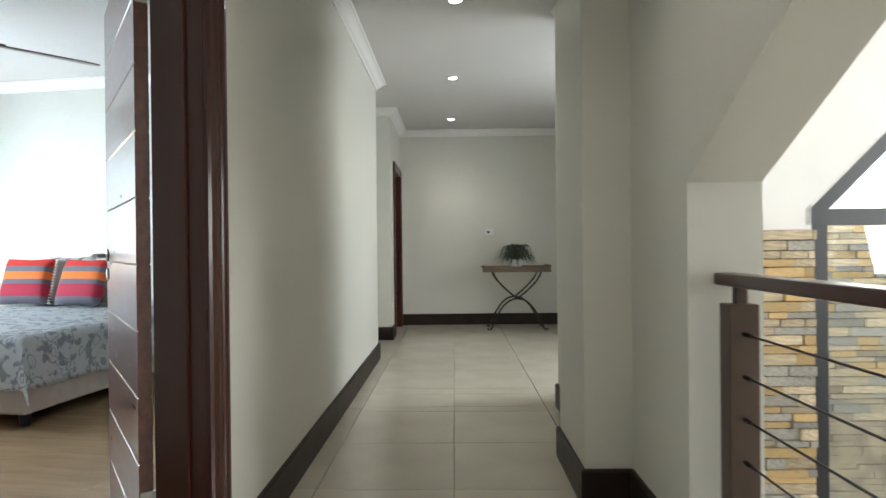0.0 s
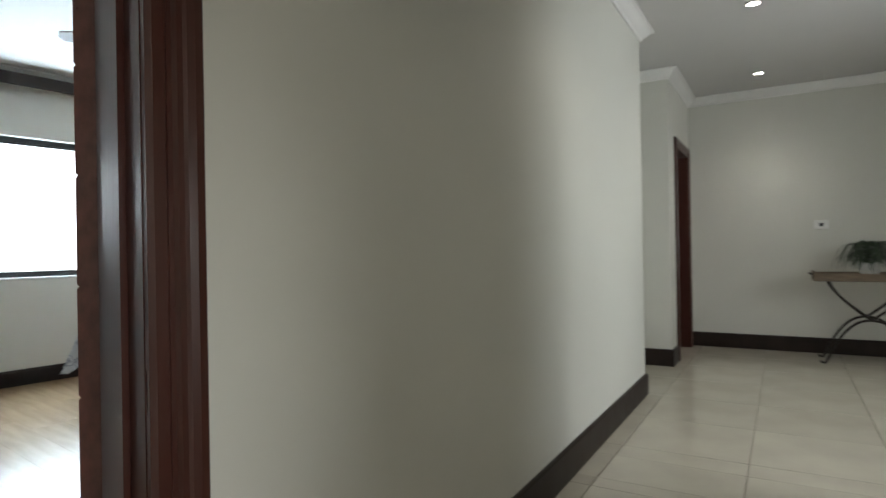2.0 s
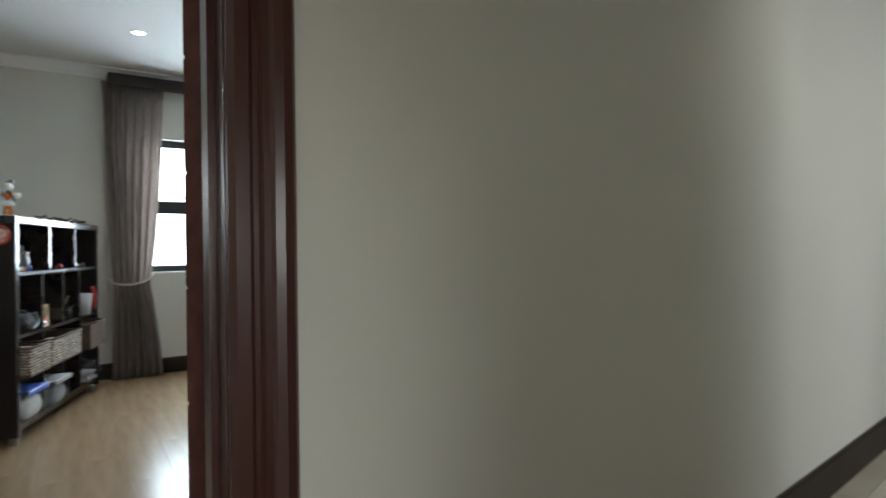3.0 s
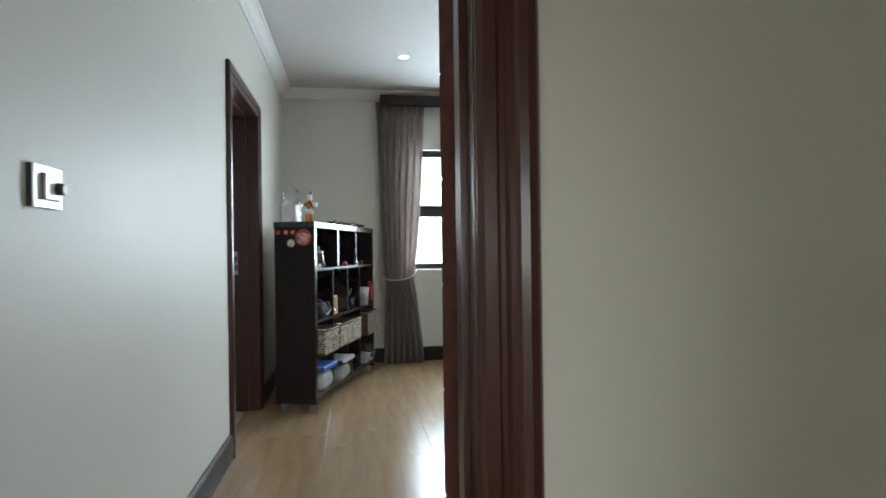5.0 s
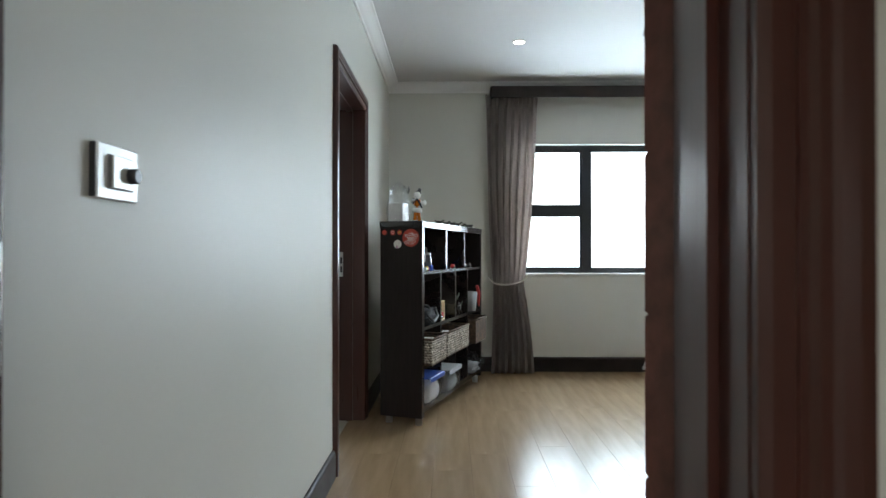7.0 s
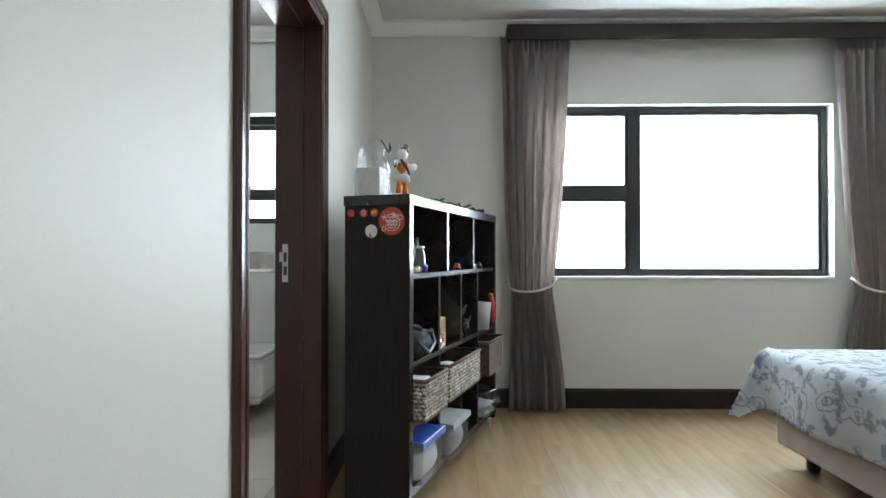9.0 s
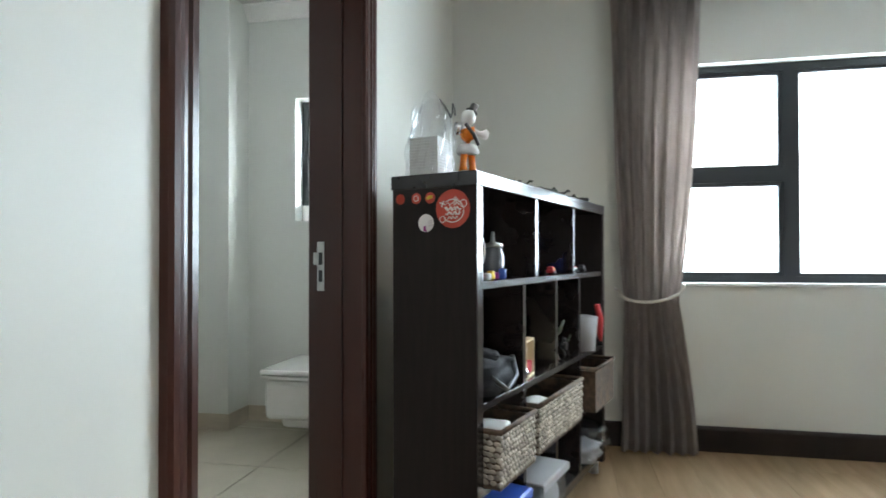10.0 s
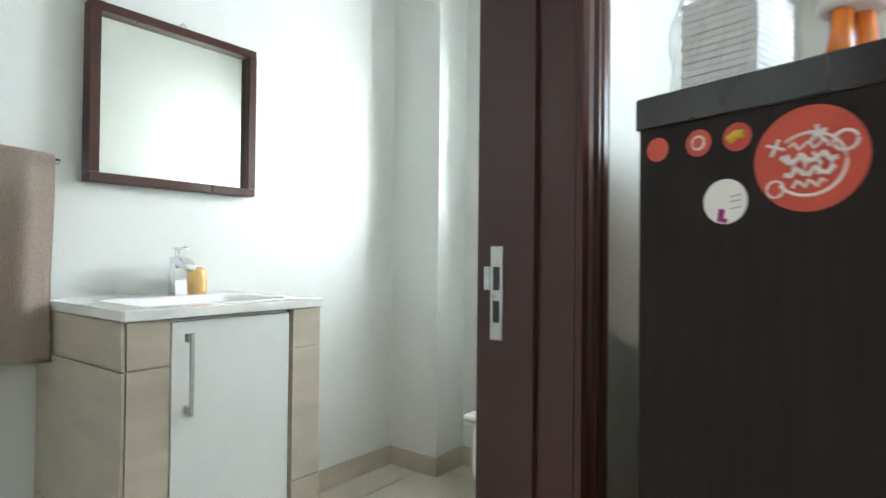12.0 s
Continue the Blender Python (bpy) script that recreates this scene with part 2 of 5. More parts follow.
# ---- builders ----
def add_box(bm, x0, x1, y0, y1, z0, z1, bevel=0.0, segments=1):
    vs = [bm.verts.new((x, y, z)) for x in (x0, x1) for y in (y0, y1) for z in (z0, z1)]
    fs = [bm.faces.new([vs[i] for i in q]) for q in ((0, 1, 3, 2), (4, 6, 7, 5), (0, 4, 5, 1), (2, 3, 7, 6), (0, 2, 6, 4), (1, 5, 7, 3))]
    if bevel:
        edges = {e for f in fs for e in f.edges}
        bmesh.ops.bevel(bm, geom=list(edges), offset=bevel, segments=segments, affect="EDGES", profile=0.5)
    return bm


def box(x0, x1, y0, y1, z0, z1, bevel=0.0, segments=1):
    return add_box(bmesh.new(), min(x0, x1), max(x0, x1), min(y0, y1), max(y0, y1), z0, z1, bevel, segments)


def boxes(rows):
    bm = bmesh.new()
    for r in rows:
        add_box(bm, *r)
    return bm


def prism(points, a0, a1, axis="x"):
    """A flat polygon pushed along one axis; points are the other two coordinates."""
    bm = bmesh.new()

    def at(p, a):
        return {"x": (a, p[0], p[1]), "y": (p[0], a, p[1]), "z": (p[0], p[1], a)}[axis]
    lo = [bm.verts.new(at(p, a0)) for p in points]
    hi = [bm.verts.new(at(p, a1)) for p in points]
    bm.faces.new(lo)
    bm.faces.new(hi[::-1])
    k = len(points)
    for i in range(k):
        bm.faces.new((lo[i], hi[i], hi[(i + 1) % k], lo[(i + 1) % k]))
    bmesh.ops.recalc_face_normals(bm, faces=bm.faces[:])
    return bm


def sweep(path, profile, closed=False):
    """A moulding: profile points (distance to the left of the path, height), mitred at the corners."""
    bm = bmesh.new()
    k = len(path)
    pts = [Vector(p) for p in path]

    def side(i):
        d = (pts[(i + 1) % k] - pts[i]).normalized()
        return Vector((-d.y, d.x))
    rings = []
    for i in range(k):
        a = side(i - 1) if (closed or i > 0) else side(i)
        b = side(i) if (closed or i < k - 1) else side(i - 1)
        off = (a + b) / (1 + a.dot(b))
        rings.append([bm.verts.new((pts[i].x + off.x * d, pts[i].y + off.y * d, z)) for d, z in profile])
    m = len(profile)
    for i in range(k if closed else k - 1):
        r0, r1 = rings[i], rings[(i + 1) % k]
        for j in range(m):
            bm.faces.new((r0[j], r0[(j + 1) % m], r1[(j + 1) % m], r1[j]))
    if not closed:
        bm.faces.new(rings[0])
        bm.faces.new(rings[-1][::-1])
    bmesh.ops.recalc_face_normals(bm, faces=bm.faces[:])
    return bm


def tube(points, radius, sides=8, closed=False, radii=None):
    bm = bmesh.new()
    pts = [Vector(p) for p in points]
    k = len(pts)
    rings = []
    ref = Vector((0, 0, 1))
    for i in range(k):
        t = (pts[(i + 1) % k] - pts[i - 1]) if closed else (pts[min(i + 1, k - 1)] - pts[max(i - 1, 0)])
        t.normalize()
        a = t.cross(ref)
        if a.length < 0.05:
            a = t.cross(Vector((0, 1, 0)))
        a.normalize()
        b = t.cross(a)
        r = radii[i] if radii else radius
        rings.append([bm.verts.new(pts[i] + (a * math.cos(w) + b * math.sin(w)) * r) for w in (2 * math.pi * j / sides for j in range(sides))])
    for i in range(k if closed else k - 1):
        r0, r1 = rings[i], rings[(i + 1) % k]
        for j in range(sides):
            f = bm.faces.new((r0[j], r0[(j + 1) % sides], r1[(j + 1) % sides], r1[j]))
            f.smooth = True
    if not closed:
        bm.faces.new(rings[0])
        bm.faces.new(rings[-1][::-1])
    bmesh.ops.recalc_face_normals(bm, faces=bm.faces[:])
    return bm


def lathe(profile, sides=24, at=(0, 0, 0), squash=1.0):
    """Turn (radius, height) pairs round a vertical axis."""
    bm = bmesh.new()
    rings = [[bm.verts.new((at[0] + r * math.cos(2 * math.pi * j / sides), at[1] + squash * r * math.sin(2 * math.pi * j / sides), at[2] + z)) for j in range(sides)] for r, z in profile]
    for r0, r1 in zip(rings, rings[1:]):
        for j in range(sides):
            bm.faces.new((r0[j], r0[(j + 1) % sides], r1[(j + 1) % sides], r1[j])).smooth = True
    bm.faces.new(rings[0][::-1])
    bm.faces.new(rings[-1])
    bmesh.ops.recalc_face_normals(bm, faces=bm.faces[:])
    return bm


def sheet(fn, nu, nv, thick=0.0):
    """A surface fn(u, v), u and v from 0 to 1, thickened when asked."""
    bm = bmesh.new()
    g = [[bm.verts.new(fn(i / nu, j / nv)) for j in range(nv + 1)] for i in range(nu + 1)]
    for i in range(nu):
        for j in range(nv):
            bm.faces.new((g[i][j], g[i + 1][j], g[i + 1][j + 1], g[i][j + 1])).smooth = True
    if thick:
        bmesh.ops.solidify(bm, geom=bm.faces[:], thickness=thick)
        for f in bm.faces:
            f.smooth = True
    return bm


def moved(bm, m):
    bmesh.ops.transform(bm, matrix=m, verts=bm.verts[:])
    return bm


def joined(*bms):
    out = bmesh.new()
    for b in bms:
        me = bpy.data.meshes.new("tmp")
        b.to_mesh(me)
        out.from_mesh(me)
        bpy.data.meshes.remove(me)
    return out


def mesh_of(name, bm, material):
    me = bpy.data.meshes.new(name)
    bm.to_mesh(me)
    bm.free()
    me.materials.append(material)
    return me


def part(name, bm, material, parent, label=""):
    ob = new(name, mesh_of(name, bm, material))
    ob.parent = parent
    return tagged(ob, label)


def structure(name, bm, material, label="", category=""):
    return tagged(new(name, mesh_of(name, bm, material)), label, category, "", "structure")


def thing(name, label, category, m=None, group=""):
    ob = tagged(new(name), label, category, group)
    ob.empty_display_size = 0.1
    if m is not None:
        ob.matrix_world = m
    return ob


# ---- structure ----
CZ = 2.643
TOP = 2.80
XW = -5.23      # bedroom window wall
YB = 0.905      # bedroom face of the bathroom wall
XH = -0.41      # hall face of the bedroom wall
XI = -0.58      # bedroom face of the same wall

structure("wall_hall_bedroom", boxes([
    (XI, XH, -2.2, 0.90, 0, TOP), (XI, XH, 0.90, 1.80, 2.075, TOP)]), PAINT, "plain off-white painted plaster wall above the door", "wall")
structure("wall_hall", box(XI, XH, 1.79, 5.55, 0, TOP), PAINT, "plain off-white painted plaster hall wall", "wall")
structure("wall_bedroom_bath", boxes([
    (-2.745, XI, 0.735, YB, 0, TOP), (-3.705, -2.745, 0.735, YB, 2.075, TOP), (XW, -3.705, 0.735, YB, 0, TOP)]), PAINT, "off-white painted wall with bathroom doorway", "wall")
structure("wall_window", boxes([
    (-5.48, XW, 0.735, 2.08, 0, TOP), (-5.48, XW, 2.08, 4.07, 0, 0.90), (-5.48, XW, 2.08, 4.07, 2.085, TOP), (-5.48, XW, 4.07, 5.12, 0, TOP)]), PAINT, "off-white painted wall with a wide window", "wall")
structure("wall_bedroom_head", box(XW, -0.91, 4.97, 5.12, 0, TOP), PAINT, "off-white wall behind the bed head", "wall")
structure("wall_bath_window", boxes([
    (-5.50, -5.30, -0.9, -0.12, 0, TOP), (-5.50, -5.30, -0.12, 0.52, 0, 1.27), (-5.50, -5.30, -0.12, 0.52, 2.05, TOP), (-5.50, -5.30, 0.52, 0.735, 0, TOP)]), PAINT_BATH, "white painted bathroom wall with small window", "wall")
structure("wall_bath_back", box(-5.30, -2.0, -0.9, -0.745, 0, TOP), PAINT_BATH, "white painted bathroom wall behind vanity", "wall")
structure("wall_bath_end", box(-2.2, -2.0, -0.745, 0.735, 0, TOP), PAINT_BATH, "white painted end wall of bathroom", "wall")
structure("bath_pier", box(-5.30, -5.07, -0.745, -0.445, 0, TOP), PAINT_BATH, "boxed white pipe duct in bathroom corner", "pier")
structure("wall_hall_end", box(-1.2, 2.75, 7.94, 8.1, 0, TOP), PAINT, "off-white wall at the end of hall", "wall")
structure("wall_nib", boxes([(-1.2, XI, 6.66, 6.83, 0, TOP), (XI, -0.40, 6.66, 7.005, 0, TOP), (XI, -0.40, 7.005, 7.805, 2.04, TOP), (XI, -0.40, 7.805, 7.94, 0, TOP)]), PAINT, "off-white wall with a dark door", "wall")
structure("wall_passage_end", box(-1.2, -1.05, 5.55, 6.66, 0, TOP), PAINT, "plain off-white passage wall", "wall")
structure("wall_hall_back", box(-1.3, 5.5, -2.4, -2.2, -2.7, 4.5), PAINT, "plain off-white wall", "wall")
structure("hall_pier", box(0.845, 1.04, 2.40, 2.95, 0, TOP), PAINT, "off-white painted pier beside the stairwell", "pier")
# sloping opening to the stairwell
structure("wall_stairwell", joined(
    box(1.04, 1.27, 1.83, 2.95, 0, TOP), box(1.0, 1.27, 2.95, 3.87, 0, TOP),
    prism([(1.83, 1.25), (1.83, TOP), (-0.86, TOP)], 1.04, 1.27, "x"),
    box(1.04, 1.27, -2.2, 3.87, TOP, 4.5)), PAINT, "white wall with a sloping opening to stairwell", "wall")
structure("wall_gable", joined(box(1.27, 2.74, 4.0, 4.2, -2.7, 4.5), prism([(2.74, 1.30), (5.4, 3.96), (5.4, 4.5), (2.74, 4.5)], 4.0, 4.2, "y")), WHITE, "white gable wall above raking window", "wall")
# the opening in this side wall is assumed, to let the stair lamp in
structure("wall_stairwell_side", boxes([(5.4, 5.6, -2.2, 0.0, -2.7, 4.5), (5.4, 5.6, 0.0, 2.8, -2.7, 0.6), (5.4, 5.6, 0.0, 2.8, 3.2, 4.5), (5.4, 5.6, 2.8, 4.2, -2.7, 4.5)]), WHITE, "white stairwell side wall with an added, unseen tall window", "wall")
structure("wall_lobby_side", boxes([(2.6, 2.75, 4.2, 4.35, 0, TOP), (2.6, 2.75, 4.35, 5.25, 0, 0.8), (2.6, 2.75, 4.35, 5.25, 2.2, TOP), (2.6, 2.75, 5.25, 7.94, 0, TOP)]), PAINT, "off-white lobby wall with a window", "wall")
structure("ceiling_bedroom", prism([(-5.48, YB), (XI, YB), (XI, 1.8), (-1.01, 4.97), (-5.48, 4.97)], CZ, TOP + 0.05, "z"), CEIL, "flat white painted bedroom ceiling", "ceiling")
structure("ceiling_bath", box(-5.50, -2.0, -0.9, 0.735, CZ, TOP + 0.05), CEIL, "flat white painted bathroom ceiling", "ceiling")
structure("ceiling_hall", boxes([(XH, 1.04, -2.2, 5.55, CZ, TOP + 0.05), (-1.1, XH, -2.2, 0.8, CZ, TOP + 0.05), (-1.2, 2.75, 5.55, 7.94, CZ, TOP + 0.05), (1.04, 2.75, 3.87, 5.55, CZ, TOP + 0.05)]), CEIL, "flat white painted hall ceiling", "ceiling")
structure("ceiling_stairwell", box(1.27, 5.6, -2.4, 4.2, 4.5, 4.65), CEIL, "white stairwell ceiling", "ceiling")
structure("floor_stairwell", box(1.04, 5.6, -2.4, 4.2, -2.85, -2.7), TILE, "pale tiled floor below the stairwell", "floor")
structure("slab_edge", boxes([(0.98, 1.27, -2.2, 1.83, -0.3, -0.004), (1.04, 1.27, 1.83, 4.2, -2.7, -0.004)]), WHITE, "white plastered slab edge", "wall")
structure("floor_hall", boxes([(XI, 1.30, -2.2, 4.2, -0.3, -0.012), (-1.1, XI, -2.2, 0.8, -0.3, -0.012), (XI, 2.75, 4.2, 7.94, -0.3, -0.012), (-1.2, XI, 5.55, 7.94, -0.3, -0.012)]), GROUT, "beige porcelain tiled hall floor with dark grout", "floor")
structure("floor_bedroom", prism([(-5.48, 0.74), (XI + 0.12, 0.74), (XI + 0.12, 1.8), (XI, 1.8), (-1.01, 4.97), (-5.48, 4.97)], -0.3, -0.008, "z"), UNDER, "oak laminate plank bedroom floor", "floor")
structure("floor_bath", box(-5.50, -2.0, -0.9, 0.74, -0.3, -0.012), GROUT, "cream tiled bathroom floor", "floor")
structure("ground", box(-400, 400, -400, 400, -3.2, -2.86), GROUND, "pale paving and open ground outside", "ground")

backdrop = structure("backdrop", box(-14.2, -14.0, -14, 20, -2.86, 12), glow("bright_haze", (0.93, 0.97, 1.0), 3.0), "bright hazy sky outside the windows", "sky")

CORN = [(0.0, CZ - 0.085), (0.014, CZ - 0.085), (0.018, CZ - 0.070), (0.036, CZ - 0.056), (0.058, CZ - 0.030), (0.074, CZ - 0.018), (0.090, CZ - 0.014), (0.090, CZ), (0.0, CZ)]
structure("cornice_bedroom", sweep([(XW, YB), (XI, YB), (XI, 1.8), (-1.01, 4.97), (XW, 4.97)], CORN, True), CORNICE, "white moulded plaster cornice", "cornice")
structure("cornice_bath", sweep([(-5.30, -0.745), (-2.2, -0.745), (-2.2, 0.735), (-5.30, 0.735)], CORN, True), CORNICE, "white moulded plaster cornice", "cornice")
structure("cornice_hall", sweep([(1.0, 3.87), (2.6, 4.2), (2.6, 7.94), (-0.40, 7.94), (-0.40, 6.66), (-1.05, 6.66), (-1.05, 5.55), (XH, 5.55), (XH, 1.0)], CORN), CORNICE, "white moulded plaster cornice", "cornice")

BASE = [(0.0, 0.0), (0.018, 0.0), (0.018, 0.118), (0.014, 0.128), (0.008, 0.134), (0.0, 0.136)]
BASEH = [(0.0, 0.0), (0.018, 0.0), (0.018, 0.140), (0.010, 0.150), (0.0, 0.150)]
for label, path in (("run below window", [(-3.755, YB), (XW, YB)][::-1]), ("run", [(-2.695, YB), (XI - 0.001, YB)]),):
    structure("baseboard", sweep(path, BASE), SKIRT, "dark brown moulded timber skirting board", "baseboard")
structure("baseboard", sweep([(XI - 0.008, 1.86), (-1.007, 4.97), (XW, 4.97), (XW, YB + 0.02)], BASE), SKIRT, "dark brown moulded timber skirting board", "baseboard")
structure("baseboard", sweep([(XH, 0.83), (XH, -2.2)], BASEH), SKIRT, "dark brown timber skirting board", "baseboard")
structure("baseboard_hall", sweep([(-0.40, 6.93), (-0.40, 6.66), (-1.05, 6.66), (-1.05, 5.55), (XH, 5.55), (XH, 1.855)], BASEH), SKIRT, "dark brown timber skirting board", "baseboard")
structure("baseboard_hall", sweep([(2.6, 7.94), (-0.385, 7.94)], BASEH), SKIRT, "dark brown timber skirting board", "baseboard")
structure("baseboard_hall", sweep([(1.04, 1.83), (1.04, 2.40), (0.845, 2.40), (0.845, 2.95), (1.0, 2.95), (1.0, 3.87), (1.27, 3.87)][::1], BASEH), SKIRT, "dark brown timber skirting board", "baseboard")
SKT = [(0.0, 0.0), (0.010, 0.0), (0.010, 0.095), (0.0, 0.095)]
structure("baseboard", sweep([(-5.30, 0.735), (-5.30, -0.445), (-5.07, -0.445), (-5.07, -0.745), (-2.2, -0.745)], SKT), TRAV, "cream tile skirting", "baseboard")

ARCH = [(0.0, 0.0), (0.012, 0.0), (0.018, 0.010), (0.018, 0.030), (0.013, 0.036), (0.013, 0.044), (0.020, 0.050), (0.020, 0.060), (0.024, 0.066), (0.026, 0.080), (0.024, 0.094), (0.016, 0.100), (0.0, 0.100)]


def architrave(a0, a1, top, width=0.1):
    """Moulded frame round an opening in the plane of the first two axes (across, up), proud along the third."""
    bm = bmesh.new()
    rings = []
    for ax, az, sx, sz in ((a0, 0, -1, 0), (a0, top, -1, 1), (a1, top, 1, 1), (a1, 0, 1, 0)):
        rings.append([bm.verts.new((ax + sx * w * width / 0.1, az + sz * w * width / 0.1, d)) for d, w in ARCH])
    m = len(ARCH)
    for r0, r1 in zip(rings, rings[1:]):
        for j in range(m):
            bm.faces.new((r0[j], r0[(j + 1) % m], r1[(j + 1) % m], r1[j]))
    bm.faces.new(rings[0])
    bm.faces.new(rings[-1])
    bmesh.ops.recalc_face_normals(bm, faces=bm.faces[:])
    return bm


def frame_x(a0, a1, top, x, out, width=0.1):
    """The same, on a wall that faces along x."""
    m = Matrix(((0, 0, out, x), (1, 0, 0, 0), (0, 1, 0, 0), (0, 0, 0, 1)))
    bm = moved(architrave(a0, a1, top, width), m)
    bmesh.ops.recalc_face_normals(bm, faces=bm.faces[:])
    return bm


def frame_y(a0, a1, top, y, out, width=0.1):
    m = Matrix(((1, 0, 0, 0), (0, 0, out, y), (0, 1, 0, 0), (0, 0, 0, 1)))
    bm = moved(architrave(a0, a1, top, width), m)
    bmesh.ops.recalc_face_normals(bm, faces=bm.faces[:])
    return bm


# bedroom doorway: lining, stop, mouldings and the open leaf
d1 = tagged(new("door_1"), "dark varnished timber door frame of bedroom", "door frame", "", "structure")
part("lining", boxes([(XI, XH, 0.90, 0.945, 0, 2.03), (XI, XH, 1.745, 1.785, 0, 2.03), (XI, XH, 0.90, 1.785, 2.03, 2.075)]), WOOD, d1)
part("stop", boxes([(-0.51, -0.465, 0.945, 0.957, 0, 2.02), (-0.51, -0.465, 1.733, 1.745, 0, 2.02), (-0.51, -0.465, 0.945, 1.745, 2.018, 2.03)]), WOOD, d1)
part("architrave", frame_x(0.947, 1.747, 2.03, XH, 1), WOOD, d1)
part("strike_plate", joined(box(-0.575, -0.552, 0.9445, 0.9475, 0.945, 1.105, 0.001), box(-0.552, -0.528, 0.9445, 0.949, 1.035, 1.075, 0.002)), STEEL, d1, "worn steel lock strike plate")
# solid black slips on the plate stand in for the shade inside its holes
part("strike_hole_shade", boxes([(-0.571, -0.558, 0.947, 0.9482, 0.975, 1.012), (-0.571, -0.558, 0.947, 0.9482, 1.03, 1.07)]), BLACK, d1)
part("screw", joined(*[moved(lathe([(0.004, 0), (0.004, 0.001)], 10), pose(-0.5635, 0.9475, z, -90)) for z in (0.957, 1.093)]), CHROME, d1)


def groove_leaf(w, h, t):
    """Door leaf with shallow horizontal grooves on both faces, hinge edge at the origin, running along +x."""
    g, n = 0.004, 10
    rows, z = [], 0.0
    step = h / n
    prof = []
    for i in range(n):
        z0, z1 = i * step, (i + 1) * step
        prof += [(0.0, z0 + (g if i else 0)), (0.0, z1 - (g if i < n - 1 else 0))]
        if i < n - 1:
            prof += [(0.004, z1)]
    poly = [(d, z) for d, z in prof] + [(t - d, z) for d, z in reversed(prof)]
    return prism(poly, 0, w, "x")


leaf = thing("bedroom_door", "dark mahogany bedroom door with horizontal grooves, standing open", "door", pose(-0.592, 1.752, 0.008, 0, 0, 134.3))
part("leaf", groove_leaf(0.79, 2.015, 0.04), DOORWOOD, leaf)
for side_y in (-0.001, 0.041):
    s = -1 if side_y < 0 else 1
    part("rose", moved(lathe([(0.026, 0), (0.026, 0.006), (0.022, 0.009)], 20), pose(0.735, side_y, 1.03, -90 * s)), STEEL, leaf)
    part("key_rose", moved(lathe([(0.024, 0), (0.024, 0.006), (0.010, 0.008)], 20), pose(0.735, side_y, 0.955, -90 * s)), STEEL, leaf)
    part("lever", tube([(0.735, side_y, 1.03), (0.735, side_y + s * 0.045, 1.03), (0.722, side_y + s * 0.055, 1.03), (0.61, side_y + s * 0.055, 1.03)], 0.009, 10), STEEL, leaf, "steel lever handle")
for z in (0.22, 1.80):
    part("hinge", joined(box(-0.006, 0.001, 0.004, 0.036, z, z + 0.1), moved(lathe([(0.007, 0), (0.007, 0.1)], 10), pose(-0.006, -0.004, z))), STEEL, leaf)

# bathroom doorway
d2 = tagged(new("door_2"), "dark varnished timber door frame of bathroom", "door frame", "", "structure")
part("lining", boxes([(-2.79, -2.745, 0.735, YB, 0, 2.02), (-3.705, -3.66, 0.735, YB, 0, 2.02), (-3.705, -2.745, 0.735, YB, 2.02, 2.075)]), WOOD, d2)
part("architrave", frame_y(-3.662, -2.788, 2.02, YB, 1, 0.085), WOOD, d2)
part("architrave", frame_y(-3.662, -2.788, 2.02, 0.735, -1, 0.085), WOOD, d2)
part("stop", boxes([(-3.66, -3.648, 0.80, 0.84, 0, 2.01), (-2.802, -2.79, 0.80, 0.84, 0, 2.01), (-3.66, -2.79, 0.80, 0.84, 2.008, 2.02)]), WOOD, d2)
part("strike_plate", joined(box(-3.661, -3.657, 0.752, 0.776, 0.935, 1.095, 0.001), box(-3.661, -3.655, 0.740, 0.752, 1.02, 1.06, 0.001)), STEEL, d2, "steel lock strike plate")
# no holes are cut here either: black slips imitate their dark insides
part("strike_hole_shade", boxes([(-3.658, -3.6565, 0.758, 0.771, 0.965, 1.002), (-3.658, -3.6565, 0.758, 0.771, 1.02, 1.06)]), BLACK, d2)

# closed door at the end of the hall
d3 = tagged(new("door_3"), "dark timber door and frame at hall end", "door", "", "structure")
part("lining", boxes([(XI, -0.40, 7.005, 7.045, 0, 2.0), (XI, -0.40, 7.765, 7.805, 0, 2.0), (XI, -0.40, 7.005, 7.805, 2.0, 2.04)]), WOOD, d3)
part("architrave", frame_x(7.047, 7.763, 2.0, -0.40, 1, 0.095), WOOD, d3)
part("leaf", box(-0.56, -0.52, 7.045, 7.765, 0.006, 2.0, 0.003), DOORWOOD, d3)


# ---- windows ----
def casement(win, x, y0, y1, z0, z1, rail=0.055, depth=0.05):
    part("sash", boxes([(x, x + depth, y0, y0 + rail, z0, z1), (x, x + depth, y1 - rail, y1, z0, z1), (x, x + depth, y0 + rail, y1 - rail, z0, z0 + rail), (x, x + depth, y0 + rail, y1 - rail, z1 - rail, z1)]), ALU, win)
    p = part("pane", box(x + 0.02, x + 0.026, y0 + rail - 0.005, y1 - rail + 0.005, z0 + rail - 0.005, z1 - rail + 0.005), GLASS, win)
    p.visible_shadow = False


